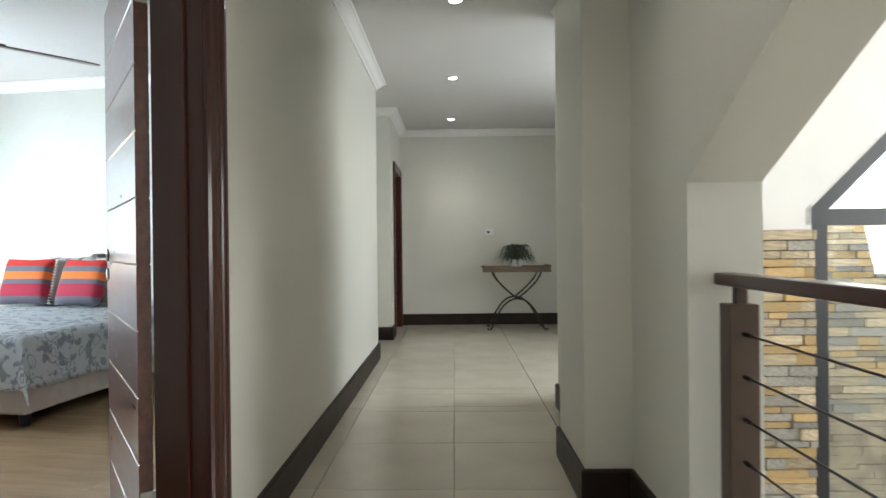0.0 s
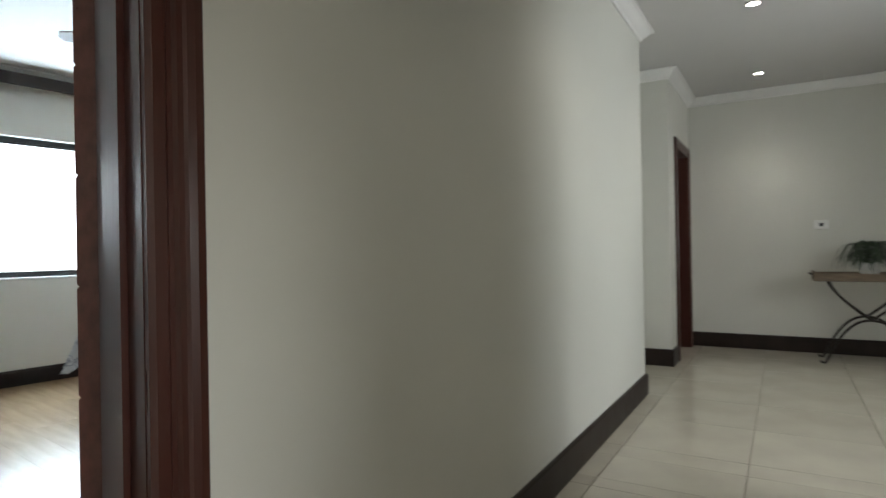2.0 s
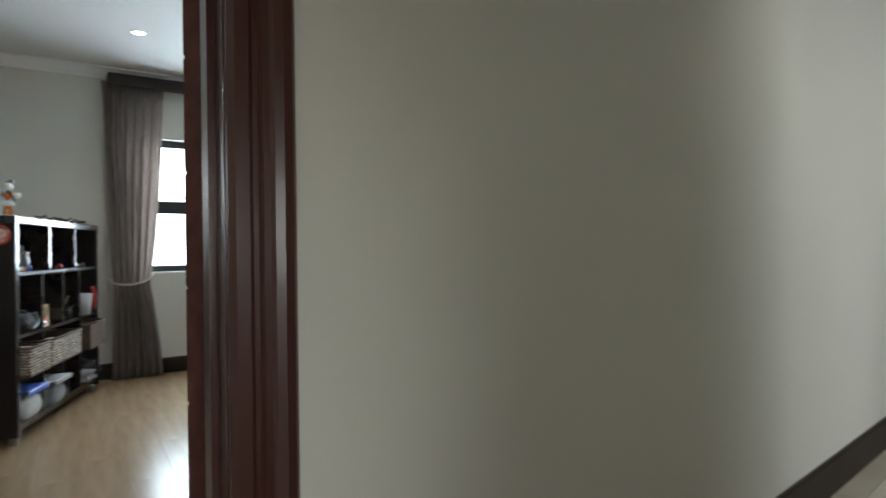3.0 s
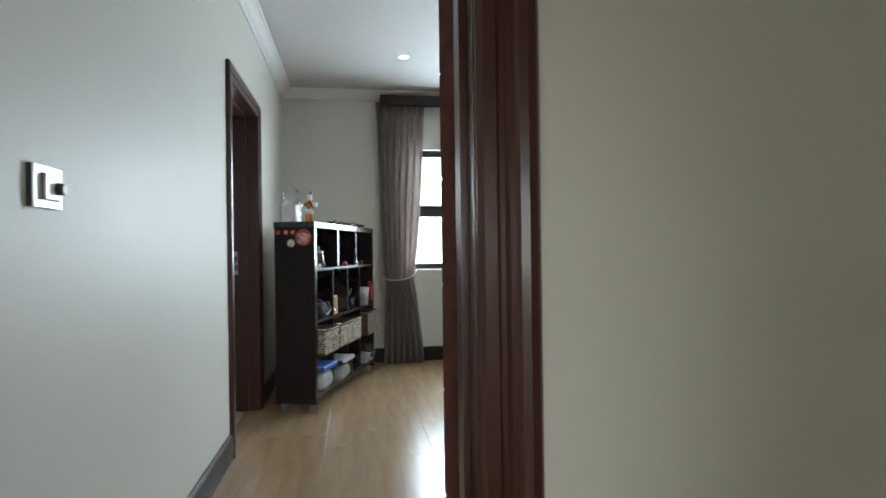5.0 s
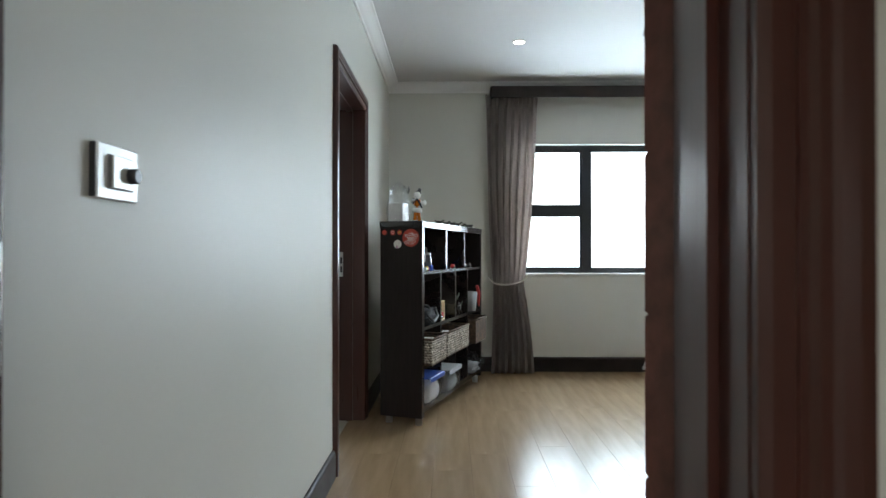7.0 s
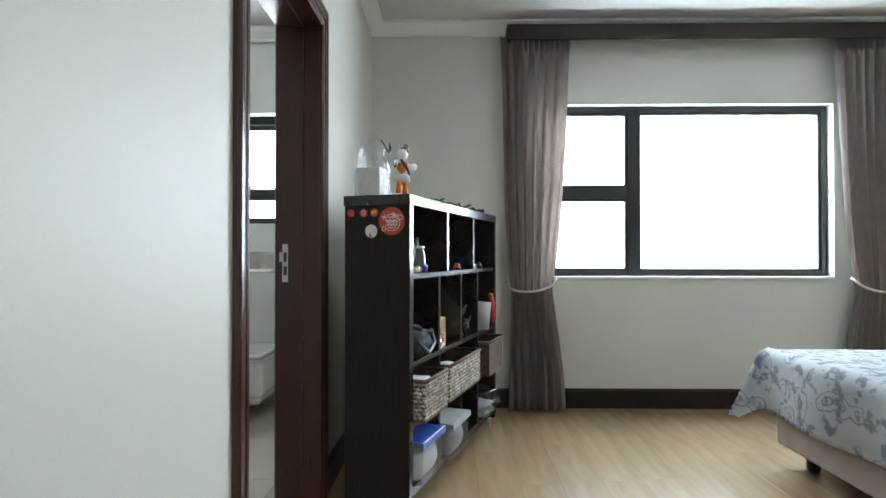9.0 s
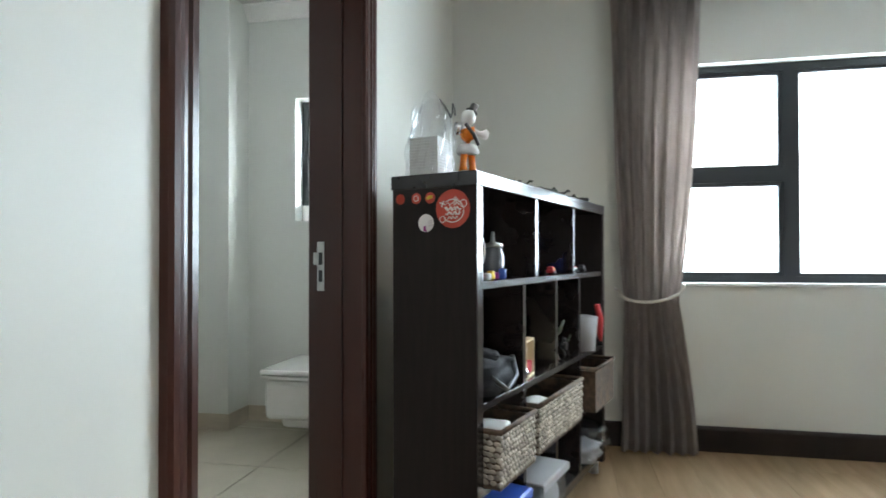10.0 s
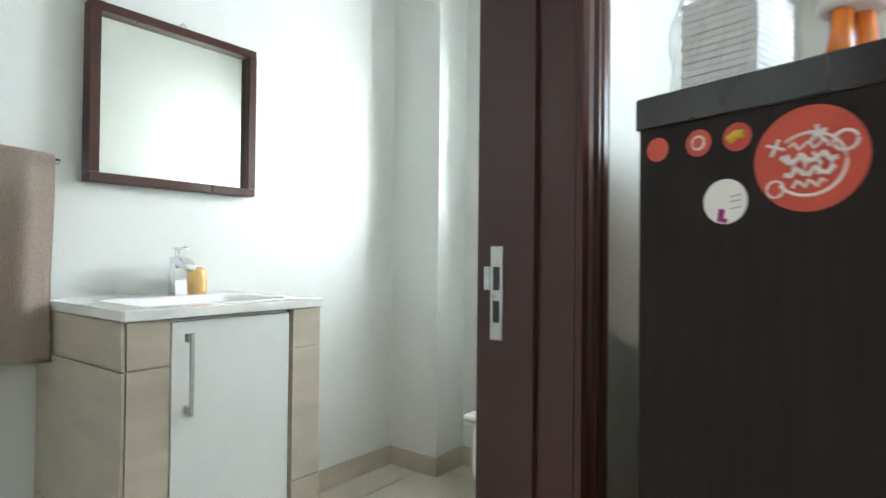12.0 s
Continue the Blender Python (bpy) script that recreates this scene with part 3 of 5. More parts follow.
w1 = tagged(new("window_1"), "wide dark aluminium bedroom window with narrow side lights", "window", "", "structure")
part("frame", boxes([(-5.36, -5.30, 2.08, 2.115, 0.90, 2.085), (-5.36, -5.30, 4.03, 4.07, 0.90, 2.085), (-5.36, -5.30, 2.115, 4.03, 0.90, 0.935), (-5.36, -5.30, 2.115, 4.03, 2.045, 2.085),
                     (-5.36, -5.30, 2.695, 2.765, 0.935, 2.045), (-5.36, -5.30, 2.115, 2.695, 1.445, 1.515)]), ALU, w1)
casement(w1, -5.35, 2.115, 2.695, 0.935, 1.445, 0.022, 0.04)
casement(w1, -5.35, 2.115, 2.695, 1.515, 2.045, 0.022, 0.04)
casement(w1, -5.35, 2.765, 4.03, 0.935, 2.045, 0.018, 0.04)
part("sill", box(-5.30, -5.215, 2.082, 4.068, 0.882, 0.902, 0.003), WHITE, w1)

w2 = tagged(new("window_2"), "small dark aluminium bathroom window, top sash open", "window", "", "structure")
part("frame", boxes([(-5.46, -5.40, -0.12, -0.075, 1.27, 2.05), (-5.46, -5.40, 0.475, 0.52, 1.27, 2.05), (-5.46, -5.40, -0.075, 0.475, 1.27, 1.305), (-5.46, -5.40, -0.075, 0.475, 1.995, 2.05), (-5.46, -5.40, -0.075, 0.475, 1.455, 1.515)]), ALU, w2)
casement(w2, -5.45, -0.075, 0.475, 1.305, 1.455, 0.012, 0.03)
sash = part("sash", boxes([(-0.02, 0.02, -0.275, -0.24, -0.48, 0), (-0.02, 0.02, 0.24, 0.275, -0.48, 0), (-0.02, 0.02, -0.24, 0.24, -0.48, -0.445), (-0.02, 0.02, -0.24, 0.24, -0.035, 0)]), ALU, w2, "open top-hung sash")
sash.matrix_world = pose(-5.43, 0.2, 1.99, 0, 14, 0)
pn = part("pane", box(-0.003, 0.003, -0.245, 0.245, -0.45, -0.03), GLASS, w2)
pn.matrix_world = pose(-5.43, 0.2, 1.99, 0, 14, 0)
pn.visible_shadow = False
part("sash_stay", tube([(-5.41, -0.06, 1.53), (-5.46, 0.10, 1.535), (-5.53, 0.19, 1.55)], 0.006, 6), STEEL, w2)

w3 = tagged(new("window_3"), "raking dark aluminium gable window of stairwell", "window", "", "structure")
part("mullion", box(2.74, 2.86, 4.02, 4.14, -2.7, 1.18), ALU, w3)
part("transom", box(2.70, 5.4, 4.0, 4.14, 1.18, 1.29), ALU, w3)
part("raking_rail", prism([(2.70, 1.29), (2.86, 1.29), (5.4, 3.83), (5.4, 3.97)], 4.0, 4.14, "y"), ALU, w3)
part("mullion", box(4.2, 4.3, 4.03, 4.13, -2.7, 1.18), ALU, w3)
for poly in ([(2.86, -2.7), (4.2, -2.7), (4.2, 1.18), (2.86, 1.18)], [(4.3, -2.7), (5.4, -2.7), (5.4, 1.18), (4.3, 1.18)], [(2.86, 1.29), (5.4, 1.29), (5.4, 3.83)]):
    pn = part("pane", prism(poly, 4.07, 4.076, "y"), GLASS, w3)
    pn.visible_shadow = False
# unseen window, added so that the stair lamp has an opening
w5 = tagged(new("window_5_added"), "added tall dark aluminium stairwell window, out of view", "window", "", "structure")
part("frame", boxes([(5.46, 5.52, 0.0, 0.06, 0.6, 3.2), (5.46, 5.52, 2.74, 2.8, 0.6, 3.2), (5.46, 5.52, 0.06, 2.74, 0.6, 0.66), (5.46, 5.52, 0.06, 2.74, 3.14, 3.2), (5.46, 5.52, 1.37, 1.43, 0.66, 3.14)]), ALU, w5)
pn = part("pane", box(5.48, 5.486, 0.05, 2.75, 0.65, 3.15), GLASS, w5)
pn.visible_shadow = False
w4 = tagged(new("window_4"), "dark aluminium lobby window", "window", "", "structure")
part("frame", boxes([(2.66, 2.71, 4.35, 4.4, 0.8, 2.2), (2.66, 2.71, 5.2, 5.25, 0.8, 2.2), (2.66, 2.71, 4.4, 5.2, 0.8, 0.85), (2.66, 2.71, 4.4, 5.2, 2.15, 2.2)]), ALU, w4)
pn = part("pane", box(2.68, 2.686, 4.39, 5.21, 0.84, 2.16), GLASS, w4)
pn.visible_shadow = False

# ---- bedroom: bookcase ----
SHELF = pose(-3.504, 1.298, 0, 0, 0, 161.8)   # x along the front, y towards its back
LN, DP = 1.39, 0.285


def in_shelf(u, v, z, turn=0.0):
    return SHELF @ pose(u, v, z, 0, 0, turn)


case = thing("bookcase", "black-brown open bookcase with cubbyholes, half full", "bookcase", SHELF)
part("top", box(-0.004, LN + 0.004, -0.004, DP + 0.004, 1.248, 1.29, 0.002), ESPRESSO_EDGE, case)
for u0 in (0.0, LN - 0.038):
    part("side_panel", box(u0, u0 + 0.038, 0, DP, 0.055, 1.248, 0.0015), ESPRESSO, case)
for u0 in (0.0, LN - 0.038):
    part("edge_band", box(u0 + 0.0005, u0 + 0.0375, -0.0025, -0.0003, 0.056, 1.247, 0.0005), ESPRESSO_EDGE, case)
part("back_panel", box(0.038, LN - 0.038, DP - 0.012, DP - 0.004, 0.09, 1.248), ESPRESSO, case)
part("bottom_board", box(0.038, LN - 0.038, 0.0, DP - 0.012, 0.085, 0.125, 0.0015), ESPRESSO_EDGE, case)
for z in (0.355, 0.600, 0.952):
    part("shelf", box(0.038, LN - 0.038, 0.001, DP - 0.012, z, z + 0.022, 0.001), ESPRESSO_EDGE, case)
for u, z0, z1 in ((0.47, 0.974, 1.248), (0.905, 0.974, 1.248), (0.352, 0.622, 0.952), (0.680, 0.622, 0.952), (0.985, 0.622, 0.952), (0.352, 0.377, 0.600), (0.985, 0.377, 0.600), (0.352, 0.125, 0.355), (0.680, 0.125, 0.355), (0.985, 0.125, 0.355)):
    part("divider", box(u, u + 0.024, 0.002, DP - 0.012, z0, z1, 0.001), ESPRESSO_EDGE, case)
for u in (0.05, LN - 0.05):
    for v in (0.04, DP - 0.04):
        part("foot", lathe([(0.022, 0), (0.022, 0.05), (0.024, 0.0552)], 14, (u, v, 0)), STEEL, case)


def disc(r, v, z, material, x=-0.0015, name="sticker", label="", parent=None):
    bm = moved(lathe([(r, 0), (r, 0.001)], 32), pose(x, v, z, 0, -90, 0))
    return part(name, bm, material, parent) if parent else bm


def sticker(label, r, v, z, material):
    st = thing("sticker", label, "sticker", SHELF, "stickers on the bookcase side")
    disc(r, v, z, material, -0.0003, "backing", parent=st)
    return st


def line_on_side(points, w, closed=False):
    return tube([(-0.0016, v, z) for v, z in points], w, 6, closed)


big = sticker("large round red vinyl sticker with white line drawing", 0.056, 0.075, 1.184, REDVINYL)
ring = [(0.075 + 0.036 * math.cos(a), 1.178 + 0.033 * math.sin(a)) for a in (i * math.tau / 28 for i in range(28))]
part("ring", line_on_side(ring[4:26], 0.0018), PAPER, big, "white printed ring")
for k, (z, w) in enumerate(((1.198, 0.020), (1.184, 0.027), (1.170, 0.024), (1.158, 0.016))):
    part("stroke", line_on_side([(0.074 + w * (1 - q / 4), z + 0.0045 * math.sin(q * 2.1 + k * 1.7)) for q in range(9)], 0.0030 if k in (1, 2) else 0.0018), PAPER, big, "white printed stroke")
for v0 in (0.092, 0.080, 0.066, 0.055):
    part("stroke", line_on_side([(v0, 1.166), (v0 - 0.003, 1.178), (v0 + 0.004, 1.190)], 0.0020), PAPER, big, "white printed stroke")
part("star", joined(*[line_on_side([(0.066, 1.209), (0.066 + 0.009 * math.cos(a), 1.209 + 0.009 * math.sin(a))], 0.0024) for a in (0.3 + n * math.tau / 5 for n in range(5))]), PAPER, big, "white printed star")
part("tail", joined(line_on_side([(0.117, 1.203), (0.098, 1.196)], 0.002), line_on_side([(0.112, 1.190), (0.104, 1.208)], 0.002)), PAPER, big)
part("loop", line_on_side([(0.108 + 0.009 * math.cos(a), 1.154 + 0.009 * math.sin(a)) for a in (i * math.tau / 16 for i in range(16))], 0.0014, True), PAPER, big)
part("loop", line_on_side([(0.040 + 0.011 * math.cos(a), 1.198 + 0.010 * math.sin(a)) for a in (i * math.tau / 16 for i in range(16))], 0.0018, True), PAPER, big)
wh = sticker("round white sticker with small magenta print", 0.0265, 0.165, 1.145, PAPER)
part("print", joined(line_on_side([(0.170, 1.122), (0.168, 1.136)], 0.0035), line_on_side([(0.172, 1.124), (0.162, 1.122)], 0.0028)), PINK, wh, "magenta printed mark")
part("bar", joined(*[line_on_side([(0.158, z), (0.146, z + 0.002)], 0.0008) for z in (1.150, 1.144, 1.136)]), PAPER_GREY, wh)
s1 = sticker("small round red sticker", 0.0155, 0.256, 1.219, REDVINYL)
s2 = sticker("small round red sticker with pale ring", 0.0165, 0.199, 1.219, REDVINYL)
part("ring", line_on_side([(0.199 + 0.008 * math.cos(a), 1.219 + 0.008 * math.sin(a)) for a in (i * math.tau / 16 for i in range(16))], 0.0014, True), PAPER, s2)
s3 = sticker("small round red sticker with yellow centre", 0.0165, 0.151, 1.219, REDVINYL)
part("centre", line_on_side([(0.160, 1.216), (0.151, 1.222), (0.142, 1.221)], 0.0055), YELLOW, s3)


def basket(u0, u1, v0, v1, z0, h, dark=False):
    """Rows of fat plaited strands round a dark core."""
    rnd = random.Random(int(u0 * 1000))
    b = thing("storage_basket", "dark brown woven storage basket" if dark else "pale woven wicker storage basket in the bookcase", "basket", in_shelf((u0 + u1) / 2, (v0 + v1) / 2, z0), "storage baskets")
    w, d = (u1 - u0) / 2, (v1 - v0) / 2
    part("liner", joined(box(-w, w, -d, d, 0, 0.01), box(-w, -w + 0.008, -d, d, 0.01, h - 0.01), box(w - 0.008, w, -d, d, 0.01, h - 0.01), box(-w + 0.008, w - 0.008, -d, -d + 0.008, 0.01, h - 0.01), box(-w + 0.008, w - 0.008, d - 0.008, d, 0.01, h - 0.01)), WICKER_DARK, b)
    if not dark:
        bm = bmesh.new()
        rows = int(h / 0.017)
        for face in (0, 1):
            span = w if face == 0 else d
            nn = max(3, int(span * 2 / 0.021))
            for r in range(rows):
                for i in range(nn):
                    t = -span + (i + (0.5 if r % 2 else 0.1) + rnd.uniform(-0.12, 0.12)) * 2 * span / nn
                    if abs(t) > span:
                        continue
                    z = 0.010 + (r + 0.5) * (h - 0.016) / rows + rnd.uniform(-0.002, 0.002)
                    q = bmesh.ops.create_icosphere(bm, subdivisions=1, radius=1)["verts"]
                    m = (pose(t, -d - 0.001, z, 0, rnd.uniform(-28, 28), 0) if face == 0 else pose(-w - 0.001, t, z, rnd.uniform(-28, 28), 0, 90)) @ Matrix.Diagonal((0.0125, 0.006, 0.0085, 1))
                    bmesh.ops.transform(bm, matrix=m, verts=q)
        for f in bm.faces:
            f.smooth = True
        ob = part("weave", bm, WICKER, b, "cream knobbly woven strands")
        ob["kind"] = "stuff"
    part("rim", tube([(-w, -d, h), (w, -d, h), (w, d, h), (-w, d, h)], 0.009, 8, True), WICKER_DARK, b, "dark bound rim")
    return b


basket(0.060, 0.335, -0.045, 0.23, 0.377, 0.165)
basket(0.395, 0.90, -0.035, 0.24, 0.377, 0.165)
basket(1.015, 1.335, -0.06, 0.22, 0.377, 0.185, True)


def soft_block(w, d, h, r=0.03, wob=0.01, seed=1, cuts=6):
    """A cushion-like lump with uneven sides, base at z 0."""
    bm = bmesh.new()
    bmesh.ops.create_cube(bm, size=1)
    bmesh.ops.subdivide_edges(bm, edges=bm.edges[:], cuts=cuts, use_grid_fill=True)
    for v in bm.verts:
        c = v.co * 2
        k = 6.0
        ln = (abs(c.x) ** k + abs(c.y) ** k + abs(c.z) ** k) ** (1 / k)
        c = c / max(ln, 1e-6)
        n = noise.noise_vector(c * 1.7 + Vector((seed, seed * 2, 0))) * wob
        v.co = Vector((c.x * w / 2, c.y * d / 2, (c.z + 1) * h / 2)) + Vector((n.x, n.y, abs(n.z) if c.z > -0.5 else 0))
    for f in bm.faces:
        f.smooth = True
    return bm


# in the cubbyholes, top row
jar = thing("lidded_jug", "smoky grey jug with metal lid and handle", "jug", in_shelf(0.27, 0.075, 0.975), "")
part("body", lathe([(0.034, 0), (0.038, 0.01), (0.038, 0.075), (0.030, 0.095), (0.030, 0.10), (0.026, 0.10), (0.026, 0.012)], 20), SMOKY, jar)
part("lid", lathe([(0.033, 0.1005), (0.033, 0.112), (0.008, 0.118), (0.006, 0.15), (0.004, 0.152)], 18), STEEL, jar)
part("handle", tube([(0.036, 0, 0.085), (0.062, 0, 0.085), (0.066, 0, 0.05), (0.060, 0, 0.02), (0.038, 0, 0.02)], 0.004, 8), STEEL, jar)
for i, (u, v, m) in enumerate(((0.07, 0.03, PAPER), (0.095, 0.035, BLACK), (0.115, 0.05, RED), (0.135, 0.03, PAPER), (0.16, 0.03, YELLOW), (0.225, 0.02, BLUE), (0.205, 0.035, PINK))):
    tr = thing("trinket", "tiny coloured trinket on the shelf", "trinket", in_shelf(u, v, 0.975, 20 * i), "trinkets in the top cubbyhole")
    part("body", soft_block(0.022, 0.018, 0.020 + 0.006 * (i % 3), 0.004, 0.004, i, 2), m, tr)
plate = thing("white_plate", "white plate leaning on the cubbyhole side", "plate", in_shelf(0.0395, 0.075, 1.062) @ pose(0, 0, 0, 0, 90, 0))
part("dish", lathe([(0.070, 0.0), (0.084, 0.004), (0.080, 0.010), (0.05, 0.021), (0.02, 0.025)], 32), CERAMIC, plate)
pf = thing("photo_frame", "small wooden picture frame", "picture frame", in_shelf(0.585, 0.10, 0.975, -6))
part("frame", joined(box(-0.045, -0.035, -0.015, 0.015, 0, 0.15), box(0.035, 0.045, -0.015, 0.015, 0, 0.15), box(-0.035, 0.035, -0.015, 0.015, 0, 0.01), box(-0.035, 0.035, -0.015, 0.015, 0.14, 0.15)), TRAYWOOD, pf)
part("picture", box(-0.035, 0.035, -0.004, 0.004, 0.01, 0.14), CREAM, pf)
mug = thing("blue_cup", "small blue plastic cup on shelf", "cup", in_shelf(0.70, 0.14, 0.975))
part("body", lathe([(0.022, 0), (0.028, 0.075), (0.025, 0.075), (0.020, 0.004)], 18), BLUE, mug)


def toy_car(u, v, z, turn, m1, m2, label):
    c = thing("toy_car", label, "toy car", in_shelf(u, v, z, turn), "toy cars")
    part("body", joined(box(-0.035, 0.035, -0.014, 0.014, 0.006, 0.019, 0.003), box(-0.018, 0.020, -0.012, 0.012, 0.019, 0.031, 0.004)), m1, c)
    part("cab", box(0.0205, 0.034, -0.012, 0.012, 0.0192, 0.024, 0.001), m2, c)
    for x in (-0.022, 0.022):
        for y in (-0.0155, 0.0155):
            part("wheel", moved(lathe([(0.007, -0.003), (0.007, 0.003)], 12), pose(x, y, 0.0075, 90)), BLACK, c)


toy_car(0.735, 0.04, 0.975, 12, RED, YELLOW, "small red and yellow toy car")
toy_car(0.985, 0.06, 0.975, 30, SILVER, BLACK, "small silver toy car")
toy_car(1.12, 0.08, 0.975, -20, PAPER, RED, "small white toy car")
toy_car(1.22, 0.06, 0.975, 10, BLACK, SILVER, "small black toy car")

# second row
bag = thing("folded_bag", "charcoal fabric bag lying in the cubbyhole", "bag", in_shelf(0.19, 0.12, 0.622))
part("body", soft_block(0.25, 0.24, 0.10, 0.03, 0.03, 3), GREYCLOTH, bag)
part("flap", moved(soft_block(0.17, 0.12, 0.035, 0.02, 0.02, 8), pose(0.02, -0.02, 0.090, 8, 6, 30)), GREYCLOTH, bag)
part("strap", tube([(-0.10, -0.12, 0.07), (-0.02, -0.14, 0.02), (0.06, -0.135, 0.05), (0.11, -0.10, 0.10)], 0.008, 6), BLACK, bag)
bx = thing("card_box", "cream cardboard box with open end", "box", in_shelf(0.47, 0.075, 0.622, 8))
part("shell", joined(box(-0.06, 0.06, -0.05, 0.05, 0, 0.006), box(-0.06, 0.06, -0.05, 0.05, 0.124, 0.13), box(-0.06, -0.054, -0.05, 0.05, 0.006, 0.124), box(0.054, 0.06, -0.05, 0.05, 0.006, 0.124), box(-0.054, 0.054, 0.044, 0.05, 0.006, 0.124)), CREAM, bx)
part("insert", box(-0.05, 0.05, -0.046, 0.04, 0.008, 0.05, 0.004), RED, bx, "dark red contents")
ball = thing("silver_bauble", "small shiny silver bauble", "bauble", in_shelf(0.41, 0.03, 0.622))
part("ball", lathe([(0.002, 0), (0.018, 0.006), (0.024, 0.022), (0.018, 0.038), (0.003, 0.045)], 16), CHROME, ball)


def robot(u, v, z, s, seed):
    rnd = random.Random(seed)
    r = thing("toy_model", "dark jointed toy model with green details", "toy", in_shelf(u, v, z, rnd.uniform(-40, 40)), "toy models in the cubbyhole")
    part("body", joined(box(-0.03 * s, 0.03 * s, -0.02 * s, 0.02 * s, 0.05 * s, 0.10 * s, 0.006 * s), box(-0.016 * s, 0.016 * s, -0.014 * s, 0.014 * s, 0.102 * s, 0.13 * s, 0.004 * s)), BLACK, r)
    for sx in (-1, 1):
        part("leg", tube([(sx * 0.02 * s, 0, 0.055 * s), (sx * 0.035 * s, -0.01 * s, 0.03 * s), (sx * 0.04 * s, -0.02 * s, 0.004 * s)], 0.009 * s, 6), IRON, r)
        part("wing", tube([(sx * 0.03 * s, 0, 0.09 * s), (sx * 0.06 * s, -0.01 * s, 0.11 * s), (sx * 0.075 * s, -0.02 * s, 0.15 * s)], 0.006 * s, 6, radii=[0.010 * s, 0.008 * s, 0.003 * s]), LEAF if sx > 0 else BLACK, r)


robot(0.77, 0.07, 0.622, 1.1, 3)
robot(0.88, 0.10, 0.622, 0.9, 5)
robot(0.93, 0.05, 0.622, 0.6, 9)
tub = thing("plastic_tub", "pale grey plastic tub with a red strap", "tub", in_shelf(1.13, 0.03, 0.622))
part("body", joined(*[lathe([(0.056, 0), (0.072, 0.155), (0.068, 0.155), (0.052, 0.006)], 4)]), PAPER_GREY, tub)
part("strap", tube([(0.095, -0.04, 0.20), (0.11, -0.05, 0.14), (0.105, -0.05, 0.07), (0.12, -0.05, 0.03)], 0.016, 6, radii=[0.012, 0.016, 0.014, 0.006]), RED, tub, "red fabric strap")
# papers heaped in the baskets
for u, v, a in ((0.17, 0.03, 10), (0.52, 0.02, -14)):
    pp = thing("paper_stack", "loose white papers lying in a basket", "papers", in_shelf(u, v, 0.515, a))
    part("paper", soft_block(0.11, 0.10, 0.018, 0.01, 0.006, 5, 4), PAPER, pp)


def crate(u, v, z, w, d, h, lid, label, body=PLASTIC):
    c = thing("plastic_crate", label, "plastic box", in_shelf(u, v, z), "plastic boxes on the bottom shelf")
    t = 0.004
    part("tub", joined(box(-w / 2, w / 2, -d / 2, d / 2, 0, t), box(-w / 2, -w / 2 + t, -d / 2, d / 2, t, h), box(w / 2 - t, w / 2, -d / 2, d / 2, t, h), box(-w / 2 + t, w / 2 - t, -d / 2, -d / 2 + t, t, h), box(-w / 2 + t, w / 2 - t, d / 2 - t, d / 2, t, h)), body, c)
    part("contents", soft_block(w * 0.9, d * 0.9, h * 0.7, 0.02, 0.012, 7, 4), PAPER if lid is BLUE else PAPER_GREY, c)
    part("lid", joined(box(-w / 2 - 0.008, w / 2 + 0.008, -d / 2 - 0.008, d / 2 + 0.008, h, h + 0.008, 0.003), box(-w / 2 - 0.010, w / 2 + 0.010, -d / 2 - 0.011, -d / 2 - 0.0085, h - 0.02, h + 0.006, 0.001)), lid, c, "snap-on lid")


crate(0.19, 0.09, 0.125, 0.25, 0.24, 0.165, BLUE, "clear plastic box with a blue lid")
crate(0.51, 0.07, 0.125, 0.25, 0.24, 0.155, PAPER_GREY, "clear plastic box with a grey lid")
sack = thing("plastic_bag", "crumpled clear plastic bag with contents", "plastic bag", in_shelf(1.15, 0.05, 0.125))
part("film", soft_block(0.22, 0.22, 0.15, 0.03, 0.05, 4), PLASTIC, sack)
part("contents", soft_block(0.16, 0.16, 0.07, 0.03, 0.03, 6), PAPER_GREY, sack)

# on top of the bookcase
bagp = thing("wrapped_napkins", "clear plastic bag of ribbed white napkins, tied with black ribbon", "gift bag", in_shelf(0.080, 0.195, 1.29, 4))
bm = bmesh.new()
for i in range(13):
    add_box(bm, -0.054 + 0.0008 * (i % 2), 0.054 - 0.0008 * (i % 3), -0.048, 0.048 - 0.001 * (i % 2), 0.004 + i * 0.0088, 0.004 + i * 0.0088 + 0.0083, 0.0012)
part("napkin_stack", bm, PAPER, bagp, "white stacked paper napkins")


def bag_film(u, v):
    a = u * math.tau
    w = 0.075 - 0.012 * v - (0.020 * max(0, v - 0.55) * 2)
    c, s = math.cos(a), math.sin(a)
    k = (abs(c) ** 5 + abs(s) ** 5) ** (-0.2)
    crump = 0.006 * math.sin(5 * a + 9 * v) * (0.3 + v) + 0.005 * math.sin(11 * a - 14 * v)
    z = v * (0.235 + 0.022 * math.sin(2 * a + 0.6))
    return Vector(((w * k + crump) * c, (w * 0.85 * k + crump) * s, 0.002 + z))


